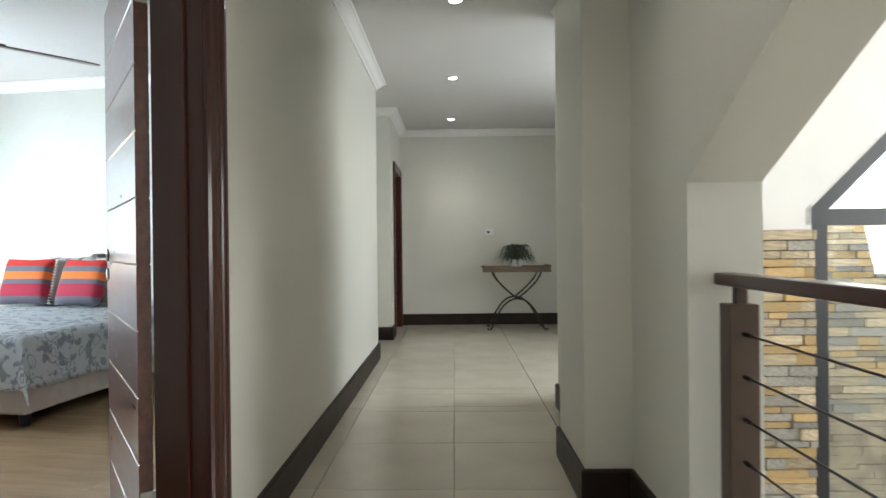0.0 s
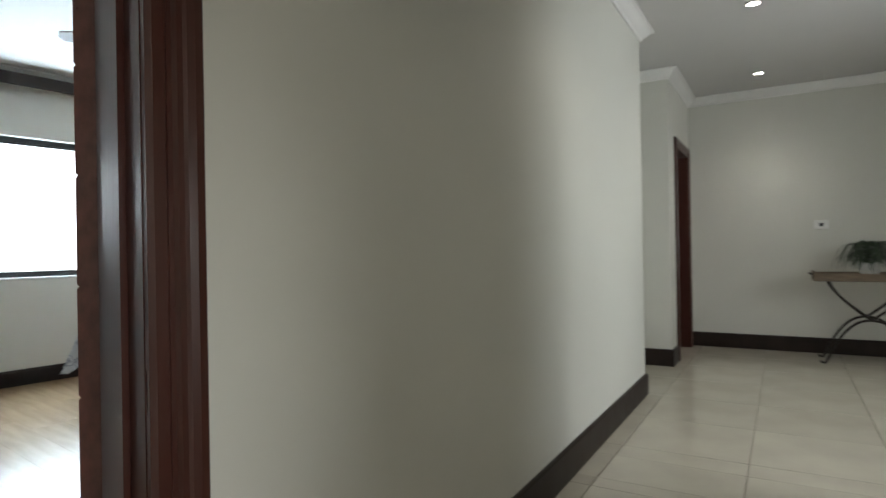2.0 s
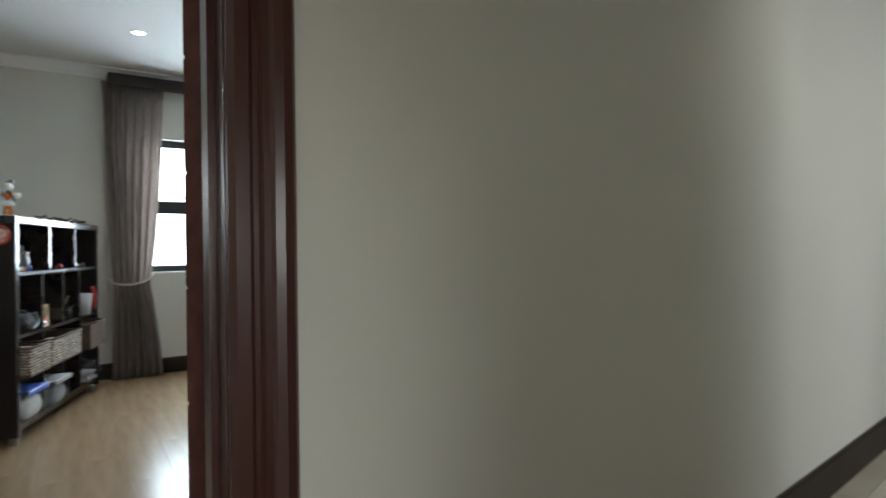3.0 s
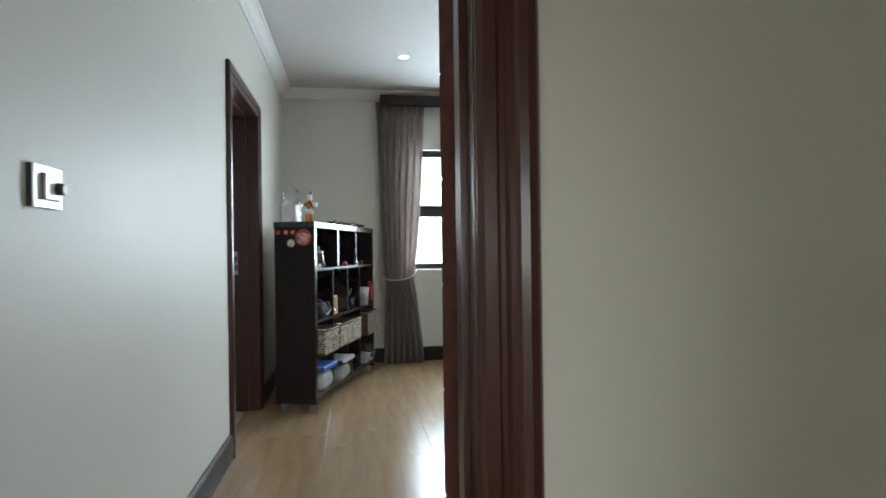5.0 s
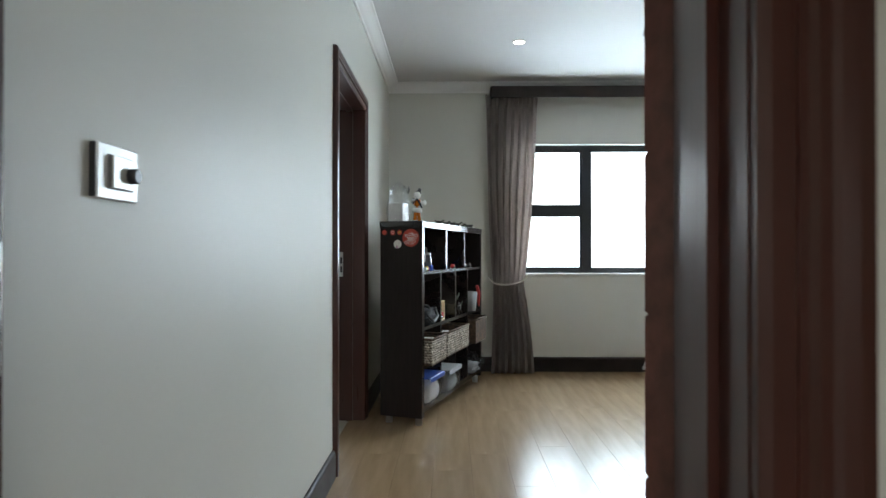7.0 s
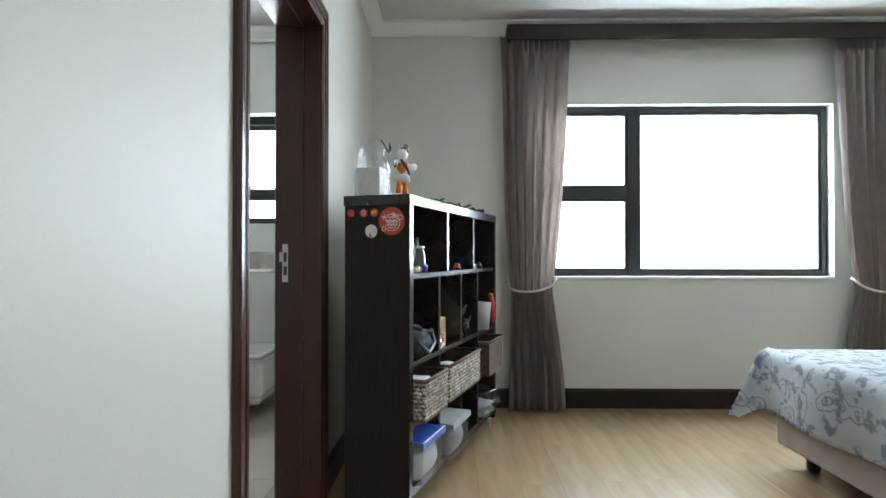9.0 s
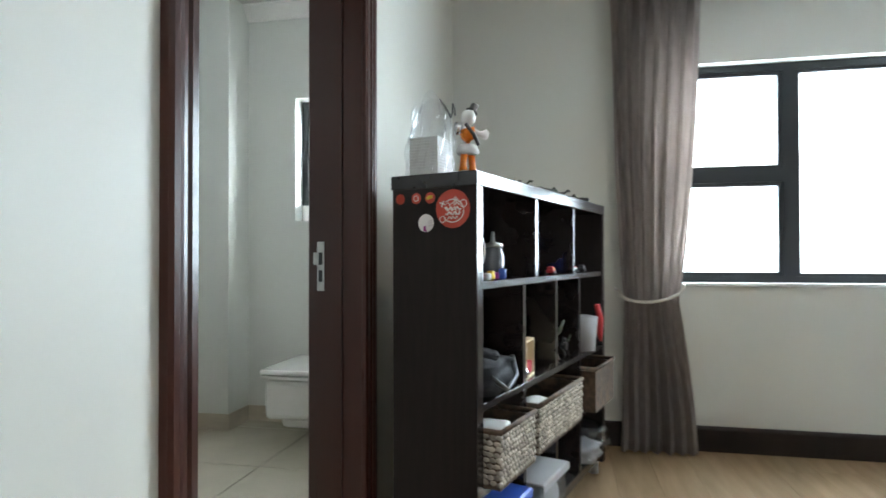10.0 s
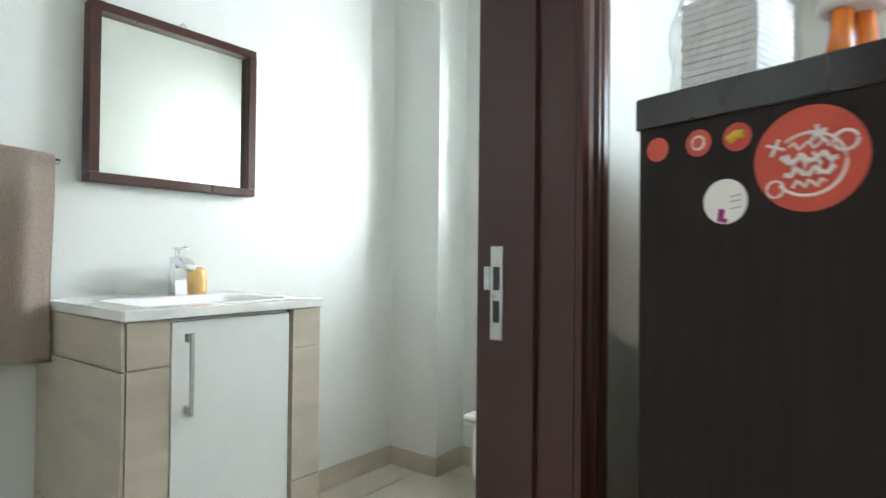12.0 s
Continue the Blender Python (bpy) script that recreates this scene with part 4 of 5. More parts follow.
part("film", sheet(bag_film, 40, 14), PLASTIC, bagp, "crinkled clear film")
part("ribbon", tube([(-0.055, -0.055, 0.225), (-0.03, -0.064, 0.205), (0.004, -0.066, 0.182), (0.014, -0.066, 0.20), (0.020, -0.064, 0.228), (0.045, -0.06, 0.215), (0.058, -0.055, 0.20)], 0.0028, 6), BLACK, bagp, "black ribbon")
fig = thing("ornament_figure", "small shiny orange, white and silver ornament with black hat", "ornament", in_shelf(0.055, 0.055, 1.29, -20) @ Matrix.Scale(0.86, 4))
fig_parts = (
    (tube([(-0.022, 0, 0), (-0.020, 0, 0.035), (-0.016, 0, 0.075)], 0.013, 10, radii=[0.016, 0.012, 0.013]), ORANGE, "leg"),
    (tube([(0.024, 0, 0), (0.022, 0, 0.035), (0.014, 0, 0.075)], 0.013, 10, radii=[0.016, 0.012, 0.013]), ORANGE, "leg"),
    (lathe([(0.034, 0.064), (0.040, 0.072), (0.034, 0.092), (0.028, 0.098)], 18), PAPER, "belt"),
    (tube([(0, 0, 0.09), (0.004, 0, 0.12), (-0.006, 0, 0.155)], 0.025, 12, radii=[0.026, 0.024, 0.030]), ORANGE, "torso"),
    (tube([(-0.025, 0, 0.15), (-0.055, -0.01, 0.135), (-0.06, -0.02, 0.165)], 0.014, 10), CHROME, "arm"),
    (tube([(0.02, 0, 0.15), (0.05, -0.01, 0.14), (0.075, -0.01, 0.142)], 0.011, 10, radii=[0.012, 0.010, 0.018]), PAPER, "arm"),
    (lathe([(0.004, 0.168), (0.022, 0.176), (0.027, 0.195), (0.020, 0.214), (0.004, 0.22)], 16, (0.004, 0, 0)), CERAMIC, "head"),
    (moved(lathe([(0.022, 0), (0.022, 0.003), (0.013, 0.004), (0.014, 0.032), (0.003, 0.033)], 16), pose(0.016, 0, 0.212, 0, 32, 0)), BLACK, "hat"),
    (tube([(-0.03, -0.022, 0.165), (0.0, -0.03, 0.13), (0.03, -0.022, 0.10)], 0.007, 6), BLACK, "strap"),
    (box(-0.038, -0.014, -0.024, 0.018, 0.0, 0.008, 0.003), CHROME, "shoe"), (box(0.010, 0.038, -0.024, 0.018, 0.0, 0.008, 0.003), CHROME, "shoe"))
for bm, m, nm in fig_parts:
    part(nm, bm, m, fig)
rnd = random.Random(4)
for i in range(9):
    u = 0.44 + i * 0.098 + rnd.uniform(-0.02, 0.02)
    s = rnd.uniform(0.7, 1.25)
    t = thing("toy_figure", "tiny dark plastic toy animal on bookcase top", "toy", in_shelf(u, rnd.uniform(0.03, 0.08), 1.29, rnd.uniform(0, 360)), "tiny toys on the bookcase")
    part("body", joined(moved(soft_block(0.045 * s, 0.016 * s, 0.016 * s, 0.004, 0.004, i, 2), pose(0, 0, 0.010 * s)), tube([(0.02 * s, 0, 0.02 * s), (0.034 * s, 0, 0.034 * s), (0.045 * s, 0, 0.03 * s)], 0.005 * s, 6)), (IRON, LEAF, BLACK)[i % 3], t)
    for sx in (-0.014, 0.014):
        for sy in (-0.006, 0.006):
            part("leg", tube([(sx * s, sy * s, 0.012 * s), (sx * s, sy * s * 1.4, 0.0)], 0.003 * s, 5), IRON, t)


# ---- bedroom: curtains, bed, fan, lamp ----
def curtain(y_wall, inner, label):
    """Pleated drape gathered by a rope; y_wall is the outer edge, inner = +1 when the window lies to its +y side."""
    c = thing("curtain", label, "curtain", None, "curtains at the bedroom window")
    seed = 0.0 if inner > 0 else 1.7

    def edges(z):
        ztie, top = 0.83, 2.50
        if z > ztie:
            k = (z - ztie) / (top - ztie)
            k = k ** 0.62
            return 0.07 * (1 - k) + 0.0 * k, 0.345 * (1 - k) + 0.475 * k
        k = (ztie - z) / ztie
        return 0.07 - 0.02 * k, 0.345 + 0.095 * math.sin(k * 1.4)

    def fold(u, v):
        z = 0.012 + v * 2.50
        a, b = edges(z)
        pinch = max(0.0, 1 - abs(z - 0.83) / 0.5)
        amp = 0.030 * (1 - 0.45 * pinch) * (0.75 + 0.25 * math.sin(3.1 * u + 2 * v))
        w = u + 0.012 * math.sin(9 * v + 5 * u + seed)
        x = amp * math.sin(w * 13.5 * math.pi + 0.9 * math.sin(3 * v + seed)) + 0.008 * math.sin(31 * u + 4 * v)
        if v > 0.965:
            x = 0.022 * math.sin(u * 27 * math.pi)
        y = a + (b - a) * u + 0.004 * math.sin(w * 27 * math.pi)
        return Vector((-5.115 + x, y_wall + inner * y, z))
    part("drape", sheet(fold, 150, 60, 0.003), CURTAIN, c)
    loop = []
    for i in range(26):
        a = math.pi * i / 25
        yy = 0.045 + 0.325 * (1 - math.cos(a)) / 2
        drop = 0.07 * math.sin(a) - 0.035 * (1 - math.cos(a)) / 2
        loop.append((-5.115 + 0.052 * math.sin(a) ** 0.5 if 0 < i < 25 else -5.12, y_wall + inner * yy, 0.86 - drop))
    part("tieback", tube(loop, 0.0085, 8), ROPE, c, "cream twisted rope tieback")
    part("hook", tube([(-5.228, y_wall + inner * 0.035, 0.87), (-5.16, y_wall + inner * 0.035, 0.865), (-5.12, y_wall + inner * 0.045, 0.862)], 0.006, 6), STEEL, c)


curtain(1.785, 1, "taupe pleated curtain tied back with cream rope")
curtain(4.48, -1, "taupe pleated curtain tied back with cream rope")
pel = thing("curtain_pelmet", "dark brown timber pelmet board above the window", "pelmet")
part("front_board", box(-5.08, -5.055, 1.83, 4.62, 2.475, 2.575, 0.003), SKIRT, pel)
part("end_board", box(-5.228, -5.081, 1.83, 1.855, 2.475, 2.575, 0.002), SKIRT, pel)
part("end_board", box(-5.228, -5.081, 4.595, 4.62, 2.475, 2.575, 0.002), SKIRT, pel)
part("lid_board", box(-5.228, -5.081, 1.856, 4.594, 2.552, 2.574), SKIRT, pel)

BED = pose(-3.285, 3.10, 0, 0, 0, 0)
bed = thing("bed", "king-size bed with suede base and made-up mattress", "bed", BED)
part("base", box(-0.915, 0.915, 0.0, 1.86, 0.10, 0.36, 0.02, 2), BEDBASE, bed, "stone-coloured suede bed base")
part("mattress", box(-0.91, 0.91, 0.005, 1.86, 0.362, 0.545, 0.05, 3), MATTRESS, bed)
for lx in (-0.80, 0.80):
    for ly in (0.12, 1.74):
        part("leg", lathe([(0.022, 0), (0.030, 0.01), (0.036, 0.09), (0.040, 0.102)], 14, (lx, ly, 0)), BLACK, bed)
quilt = thing("quilt", "white quilt printed with slate blue rings and blotches, draped over bed", "bedding", BED)


def drape(u, v):
    W = 0.945
    x, y = (u - 0.5) * 2.56, -0.36 + v * 2.21
    ex, ey = max(0, abs(x) - W + 0.03), max(0, -y)
    z = 0.572 + 0.006 * noise.noise(Vector((x * 3, y * 3, 0))) + 0.012 * noise.noise(Vector((x * 1.2, y * 1.2, 4)))
    px, py = x, y
    flare = 0.0
    if ex > 0:
        dx = min(ex, 0.05)
        px = math.copysign(W - 0.03 + dx + 0.015 * math.sin(y * 11) * min(1, ex / 0.2), x)
        z -= max(0, ex - 0.02) * 0.93
    if ey > 0:
        dy = min(ey, 0.05)
        py = -dy - 0.02 * math.sin(x * 9) * min(1, ey / 0.2)
        z -= max(0, ey - 0.02) * 0.93
    if ex > 0 and ey > 0:
        m = min(ex, ey)
        z += m * 0.62
        px += math.copysign(m * 0.30, x)
        py -= m * 0.30
    return Vector((px, py, max(z, 0.2)))


part("cover", sheet(drape, 90, 90, 0.012), QUILT, quilt)


def pillow(label, x, y, z, w, h, lean, turn, m, name="cushion", fringe=False):
    c = thing(name, label, "cushion", BED @ pose(x, y, z, lean, 0, turn), "cushions on the bed")

    def face(sgn):
        def fn(u, v):
            a, b = u * 2 - 1, v * 2 - 1
            t = ((1 - a ** 4) * (1 - b ** 4)) ** 0.45
            pin = 1 - 0.06 * (1 - abs(a)) * abs(b) ** 3 - 0.06 * (1 - abs(b)) * abs(a) ** 3
            return Vector((a * w / 2 * pin, sgn * 0.075 * t, b * h / 2 * pin))
        return fn
    part("cover", joined(sheet(face(-1), 18, 18), sheet(face(1), 18, 18)), m, c)
    if fringe:
        bm = bmesh.new()
        for i in range(16):
            zz = -h / 2 + (i + 0.5) * h / 16
            add_box(bm, w / 2 - 0.004, w / 2 + 0.022, -0.004, 0.004, zz - 0.007, zz + 0.004)
        part("fringe", bm, PAPER, c, "white fringe")


pillow("red, orange and grey striped cushion leaning on the bed", -0.60, 1.58, 0.79, 0.46, 0.42, -16, 4, STRIPES, fringe=True)
pillow("red, orange and grey striped cushion leaning on the bed", -0.03, 1.56, 0.785, 0.46, 0.42, -20, -4, STRIPES)
pillow("grey plaid cushion propped behind the striped ones", -0.30, 1.72, 0.79, 0.48, 0.44, -10, 0, PLAID)
pillow("plain white pillow against the wall", 0.50, 1.70, 0.73, 0.62, 0.36, -24, 0, MATTRESS, "pillow")

ns = thing("bedside_table", "dark wooden bedside table", "bedside table", pose(-4.66, 4.74, 0))
part("top", box(-0.23, 0.23, -0.2, 0.2, 0.47, 0.50, 0.004), ESPRESSO_EDGE, ns)
part("body", box(-0.21, 0.21, -0.18, 0.18, 0.12, 0.47, 0.003), ESPRESSO, ns)
part("drawer", box(-0.19, 0.19, -0.195, -0.181, 0.30, 0.45, 0.003), ESPRESSO_EDGE, ns)
for lx in (-0.19, 0.19):
    for ly in (-0.16, 0.16):
        part("leg", box(lx - 0.02, lx + 0.02, ly - 0.02, ly + 0.02, 0, 0.12), ESPRESSO, ns)
lampt = thing("table_lamp", "lit bedside lamp with brown woven shade", "lamp", pose(-4.62, 4.70, 0.50))
part("base", lathe([(0.07, 0), (0.07, 0.012), (0.02, 0.03), (0.016, 0.10), (0.028, 0.13), (0.012, 0.17), (0.010, 0.20)], 18), IRON, lampt)
part("shade", sheet(lambda u, v: Vector(((0.19 - 0.11 * v) * math.cos(u * math.tau), (0.19 - 0.11 * v) * math.sin(u * math.tau), 0.17 + 0.15 * v)), 32, 4, 0.002), mat("brown_woven_shade", (0.11, 0.075, 0.05), 0.8, vary=0.2, scale=60, bump=0.6, bscale=120), lampt, "brown woven conical shade")
part("bulb", lathe([(0.01, 0.2), (0.028, 0.23), (0.024, 0.26), (0.006, 0.275)], 14), glow("warm_bulb", (1.0, 0.72, 0.36), 18), lampt)
bl = bpy.data.lights.new("bedside_bulb", "POINT")
bl.energy, bl.color, bl.shadow_soft_size = 7, (1.0, 0.70, 0.38), 0.03
new("bedside_bulb", bl).location = (-4.62, 4.70, 0.80)

FANZ = 2.36
fan = thing("ceiling_fan", "dark wooden four-bladed ceiling fan with steel hub", "ceiling fan", pose(-2.85, 3.2, FANZ))
part("canopy", lathe([(0.03, 0.22), (0.065, 0.245), (0.07, CZ - FANZ)], 20), IRON, fan)
part("rod", tube([(0, 0, 0.05), (0, 0, 0.24)], 0.012, 10), IRON, fan)
part("motor", lathe([(0.04, -0.07), (0.09, -0.05), (0.10, 0.0), (0.09, 0.04), (0.03, 0.06)], 24), IRON, fan)
part("light_cap", lathe([(0.02, -0.092), (0.055, -0.085), (0.06, -0.071)], 20), CHROME, fan)
for k in range(4):
    blade = part("blade", moved(joined(prism([(0.15, -0.045), (0.62, -0.068), (0.72, -0.05), (0.74, 0.0), (0.72, 0.05), (0.62, 0.068), (0.15, 0.045)], -0.004, 0.004, "z")), pose(0, 0, 0, 0, 0, 55 + 90 * k) @ pose(0, 0, -0.005, 10, 0, 0)), WOOD, fan)
    part("blade_arm", moved(box(0.085, 0.20, -0.018, 0.018, -0.010, -0.004), pose(0, 0, 0.012, 0, 0, 55 + 90 * k)), IRON, fan)

rb = thing("red_bag", "red fabric bag standing behind the door", "bag", pose(-0.93, 2.76, 0))
part("body", soft_block(0.24, 0.36, 0.62, 0.05, 0.05, 11), RED, rb)
part("handle", tube([(0, -0.1, 0.60), (0, -0.08, 0.74), (0, 0.08, 0.74), (0, 0.1, 0.60)], 0.012, 8), BLACK, rb)

# light switch with dimmer beside the bedroom door
sw = thing("light_switch", "brushed silver light switch with black dimmer knob", "light switch", pose(-0.872, YB, 1.226))
part("plate", box(-0.058, 0.062, 0.0, 0.012, -0.046, 0.046, 0.002), SILVER, sw)
# thin black strip along the plate's +x side only
part("side_strip", box(0.0625, 0.065, 0.0, 0.010, -0.044, 0.044), BLACK, sw)
part("insert", box(-0.040, 0.034, 0.0121, 0.0135, -0.029, 0.029, 0.0005), PAPER_GREY, sw)
part("rocker", moved(box(0.0, 0.068, 0.0, 0.004, -0.027, 0.027, 0.001), pose(-0.036, 0.0136, 0, 0, 0, 3)), SILVER, sw)
part("knob", moved(lathe([(0.0135, 0.003), (0.0130, 0.018), (0.011, 0.020)], 24), pose(-0.022, 0.0136, -0.002, -90)), BLACK, sw)


# ---- ceiling downlights ----
for i, (dx, dy) in enumerate(DOWNLIGHTS):
    dl = thing("downlight", "small round recessed ceiling downlight, lit", "downlight", pose(dx, dy, CZ), "ceiling downlights")
    part("bezel", moved(tube([(0.042 * math.cos(a), 0.042 * math.sin(a), -0.003) for a in (j * math.tau / 24 for j in range(24))], 0.006, 6, True), pose(0, 0, 0)), SILVER, dl)
    part("lamp", lathe([(0.036, -0.004), (0.036, -0.001)], 20), LAMP_ON, dl)

# ---- bathroom ----
wc = thing("toilet", "white square wall-hung toilet with closed lid", "toilet", pose(-5.30, 0.12, 0))
part("bowl", joined(box(0.0, 0.52, -0.175, 0.175, 0.16, 0.389, 0.035, 3), box(0.0, 0.42, -0.13, 0.13, 0.09, 0.182, 0.035, 3)), CERAMIC, wc)
part("seat", box(0.06, 0.555, -0.178, 0.178, 0.39, 0.408, 0.006, 2), CERAMIC, wc)
part("lid", box(0.06, 0.56, -0.18, 0.18, 0.411, 0.440, 0.012, 3), CERAMIC, wc)
fp = thing("flush_plate", "chrome dual flush plate on the wall", "flush plate", pose(-5.30, 0.12, 1.0))
part("plate", box(0.0, 0.010, -0.115, 0.115, -0.075, 0.075, 0.004), CHROME, fp)
for yy in (-0.05, 0.05):
    part("button", box(0.0102, 0.015, yy - 0.04, yy + 0.04, -0.05, 0.05, 0.003), STEEL, fp)

VX0, VX1, VY0, VY1 = -4.105, -3.485, -0.745, -0.19
van = thing("vanity_unit", "tiled vanity unit with white door and steel handle", "vanity")
part("side_panel", box(VX1 - 0.115, VX1, VY0, VY1 - 0.012, 0.0, 0.905, 0.002), TRAV, van, "beige tiled side pier")
part("side_panel", box(VX0, VX0 + 0.115, VY0, VY1 - 0.012, 0.0, 0.905, 0.002), TRAV, van, "beige tiled side pier")
for x0, x1 in ((VX1 - 0.112, VX1 - 0.002), (VX0 + 0.002, VX0 + 0.112)):
    for z0, z1 in ((0.0, 0.36), (0.364, 0.78), (0.784, 0.904)):
        part("tile", box(x0, x1, VY1 - 0.0115, VY1 - 0.002, z0, z1, 0.001), TRAV, van)
for z0, z1 in ((0.0, 0.36), (0.364, 0.78), (0.784, 0.904)):
    part("tile", box(VX1 + 0.0005, VX1 + 0.009, VY0 + 0.003, VY1 - 0.004, z0, z1, 0.001), TRAV, van)
part("cabinet", box(VX0 + 0.116, VX1 - 0.116, VY0, VY1 - 0.03, 0.08, 0.90), WHITE_GLOSS, van)
vd = part("door", box(VX0 + 0.121, VX1 - 0.119, VY1 - 0.028, VY1 - 0.008, 0.085, 0.895, 0.002), WHITE_GLOSS, van, "white gloss cupboard door")
part("handle", joined(box(-3.652, -3.640, VY1 + 0.014, VY1 + 0.022, 0.645, 0.865, 0.002), box(-3.654, -3.638, VY1 - 0.0078, VY1 + 0.0138, 0.84, 0.862, 0.002), box(-3.654, -3.638, VY1 - 0.0078, VY1 + 0.0138, 0.648, 0.670, 0.002)), STEEL, vd, "steel bar handle")


def basin_top(u, v):
    x = VX0 - 0.004 + u * (VX1 - VX0 + 0.013)
    y = VY0 + 0.001 + v * (VY1 - VY0 + 0.004)
    cx, cy = (VX0 + VX1) / 2, -0.42
    a = min(1, max(0, (0.235 - abs(x - cx)) / 0.05))
    b = min(1, max(0, (0.155 - abs(y - cy)) / 0.05))
    s = a * b
    return Vector((x, y, 0.935 - 0.085 * s * s * (3 - 2 * s)))


wb = thing("washbasin", "white ceramic inset washbasin top", "washbasin")
part("bowl", sheet(basin_top, 60, 50), CERAMIC, wb)
part("rim", joined(box(VX0 - 0.004, VX1 + 0.009, VY1 - 0.006, VY1 + 0.005, 0.906, 0.9345, 0.004, 2), box(VX0 - 0.004, VX0 + 0.012, VY0 + 0.001, VY1 - 0.007, 0.906, 0.9345, 0.003), box(VX1 - 0.007, VX1 + 0.009, VY0 + 0.001, VY1 - 0.007, 0.906, 0.9345, 0.003), box(VX0 + 0.013, VX1 - 0.008, VY0 + 0.001, VY0 + 0.02, 0.906, 0.9345)), CERAMIC, wb)
part("waste", lathe([(0.022, 0.8515), (0.022, 0.855), (0.008, 0.857)], 18, ((VX0 + VX1) / 2, -0.42, 0)), CHROME, wb)
tap = thing("basin_tap", "chrome single-lever waterfall basin tap", "tap", pose(-3.865, -0.655, 0.935))
part("body", prism([(-0.026, 0), (0.026, 0), (0.020, 0.05), (0.022, 0.105), (0.075, 0.085), (0.078, 0.105), (0.040, 0.125), (-0.018, 0.13), (-0.020, 0.05)], -0.021, 0.021, "x"), CHROME, tap)
part("lever", joined(box(-0.008, 0.008, -0.012, 0.004, 0.130, 0.155, 0.002), box(-0.014, 0.014, -0.02, 0.055, 0.155, 0.163, 0.003)), CHROME, tap)
sp = thing("soap_bottle", "amber soap dispenser bottle behind the tap", "soap bottle", pose(-3.945, -0.672, 0.935))
part("bottle", lathe([(0.030, 0), (0.034, 0.006), (0.034, 0.075), (0.026, 0.09), (0.012, 0.093)], 20), SOAP, sp)

mir = thing("wall_mirror", "mirror in a dark wooden box frame", "mirror", pose(-3.893, -0.745, 1.59))
W2, H2 = 0.302, 0.288
for z0 in (H2 - 0.030, -H2):
    part("rail", box(-W2, W2, 0.0, 0.055, z0, z0 + 0.030, 0.002), WOOD, mir)
for x0 in (-W2, W2 - 0.030):
    part("stile", box(x0, x0 + 0.030, 0.0, 0.0545, -H2 + 0.0305, H2 - 0.0305), WOOD, mir)
part("glass", box(-W2 + 0.030, W2 - 0.030, 0.02, 0.026, -H2 + 0.030, H2 - 0.030), MIRROR, mir, "silvered glass")
part("hanger", tube([(-0.015, 0.05, H2), (0.0, 0.05, H2 + 0.015), (0.015, 0.05, H2)], 0.004, 6), STEEL, mir)

rail = thing("towel_rail", "chrome towel rail on the wall", "towel rail")
part("bar", tube([(-3.50, -0.665, 1.345), (-2.85, -0.665, 1.345)], 0.010, 12), CHROME, rail)
for x in (-3.49, -2.86):
    part("bracket", tube([(x, -0.744, 1.345), (x, -0.665, 1.345)], 0.009, 10), CHROME, rail)
    part("rose", moved(lathe([(0.022, 0), (0.020, 0.008)], 18), pose(x, -0.744, 1.345, -90)), CHROME, rail)
tw = thing("bath_towel", "beige terry bath towel hanging over the rail", "towel")


def towel(u, v):
    x = -3.475 + u * 0.56
    s = v * 1.22
    wav = 0.020 * math.sin(u * 17) + 0.006 * math.sin(u * 41 + 2)
    if s < 0.58:
        y, z = -0.684 - 0.014 + 0.3 * wav, 1.36 - 0.58 + s
    elif s < 0.62:
        a = (s - 0.58) / 0.04 * math.pi
        y, z = -0.665 - 0.020 * math.cos(a), 1.355 + 0.012 * math.sin(a)
    else:
        d = s - 0.62
        y, z = -0.642 + wav * min(1, d * 5) + 0.03 * d, 1.36 - d
    return Vector((x + 0.006 * math.sin(v * 9), y, z + 0.01 * math.sin(u * 5)))


part("cloth", sheet(towel, 70, 70, 0.010), TOWEL, tw)
ht = thing("hand_towel", "peach hand towel hanging beside the vanity", "towel")
part("cloth", sheet(lambda u, v: Vector((-4.118 - 0.012 * math.sin(u * 12) - 0.02 * v * (1 - v) * 2, -0.50 + u * 0.22, 0.74 - 0.34 * v)), 20, 20, 0.008), TOWEL, ht)
part("ring", tube([(-4.116, -0.42, 0.76), (-4.125, -0.39, 0.745), (-4.125, -0.36, 0.745), (-4.116, -0.33, 0.76)], 0.005, 8), CHROME, ht)
cup = thing("window_cup", "white cup on the bathroom window sill", "cup", pose(-5.36, -0.10 + 0.03, 1.27))
part("body", lathe([(0.026, 0), (0.032, 0.10), (0.029, 0.10), (0.023, 0.005)], 18), CERAMIC, cup)

# ---- hall ----
tbl = thing("console_table", "wrought iron console with wooden tray top", "console table", pose(1.115, 7.52, 0))
part("tray", joined(box(-0.40, 0.40, -0.20, 0.20, 0.735, 0.752, 0.002), box(-0.42, 0.42, -0.215, -0.200, 0.735, 0.805, 0.003), box(-0.42, 0.42, 0.200, 0.215, 0.735, 0.805, 0.003), box(-0.42, -0.40, -0.199, 0.199, 0.735, 0.82, 0.003), box(0.40, 0.42, -0.199, 0.199, 0.735, 0.82, 0.003)), TRAYWOOD, tbl, "weathered wooden tray")
for sx in (-1, 1):
    part("tray_handle", tube([(sx * 0.422, -0.07, 0.79), (sx * 0.445, -0.05, 0.80), (sx * 0.445, 0.05, 0.80), (sx * 0.422, 0.07, 0.79)], 0.007, 8), IRON, tbl)
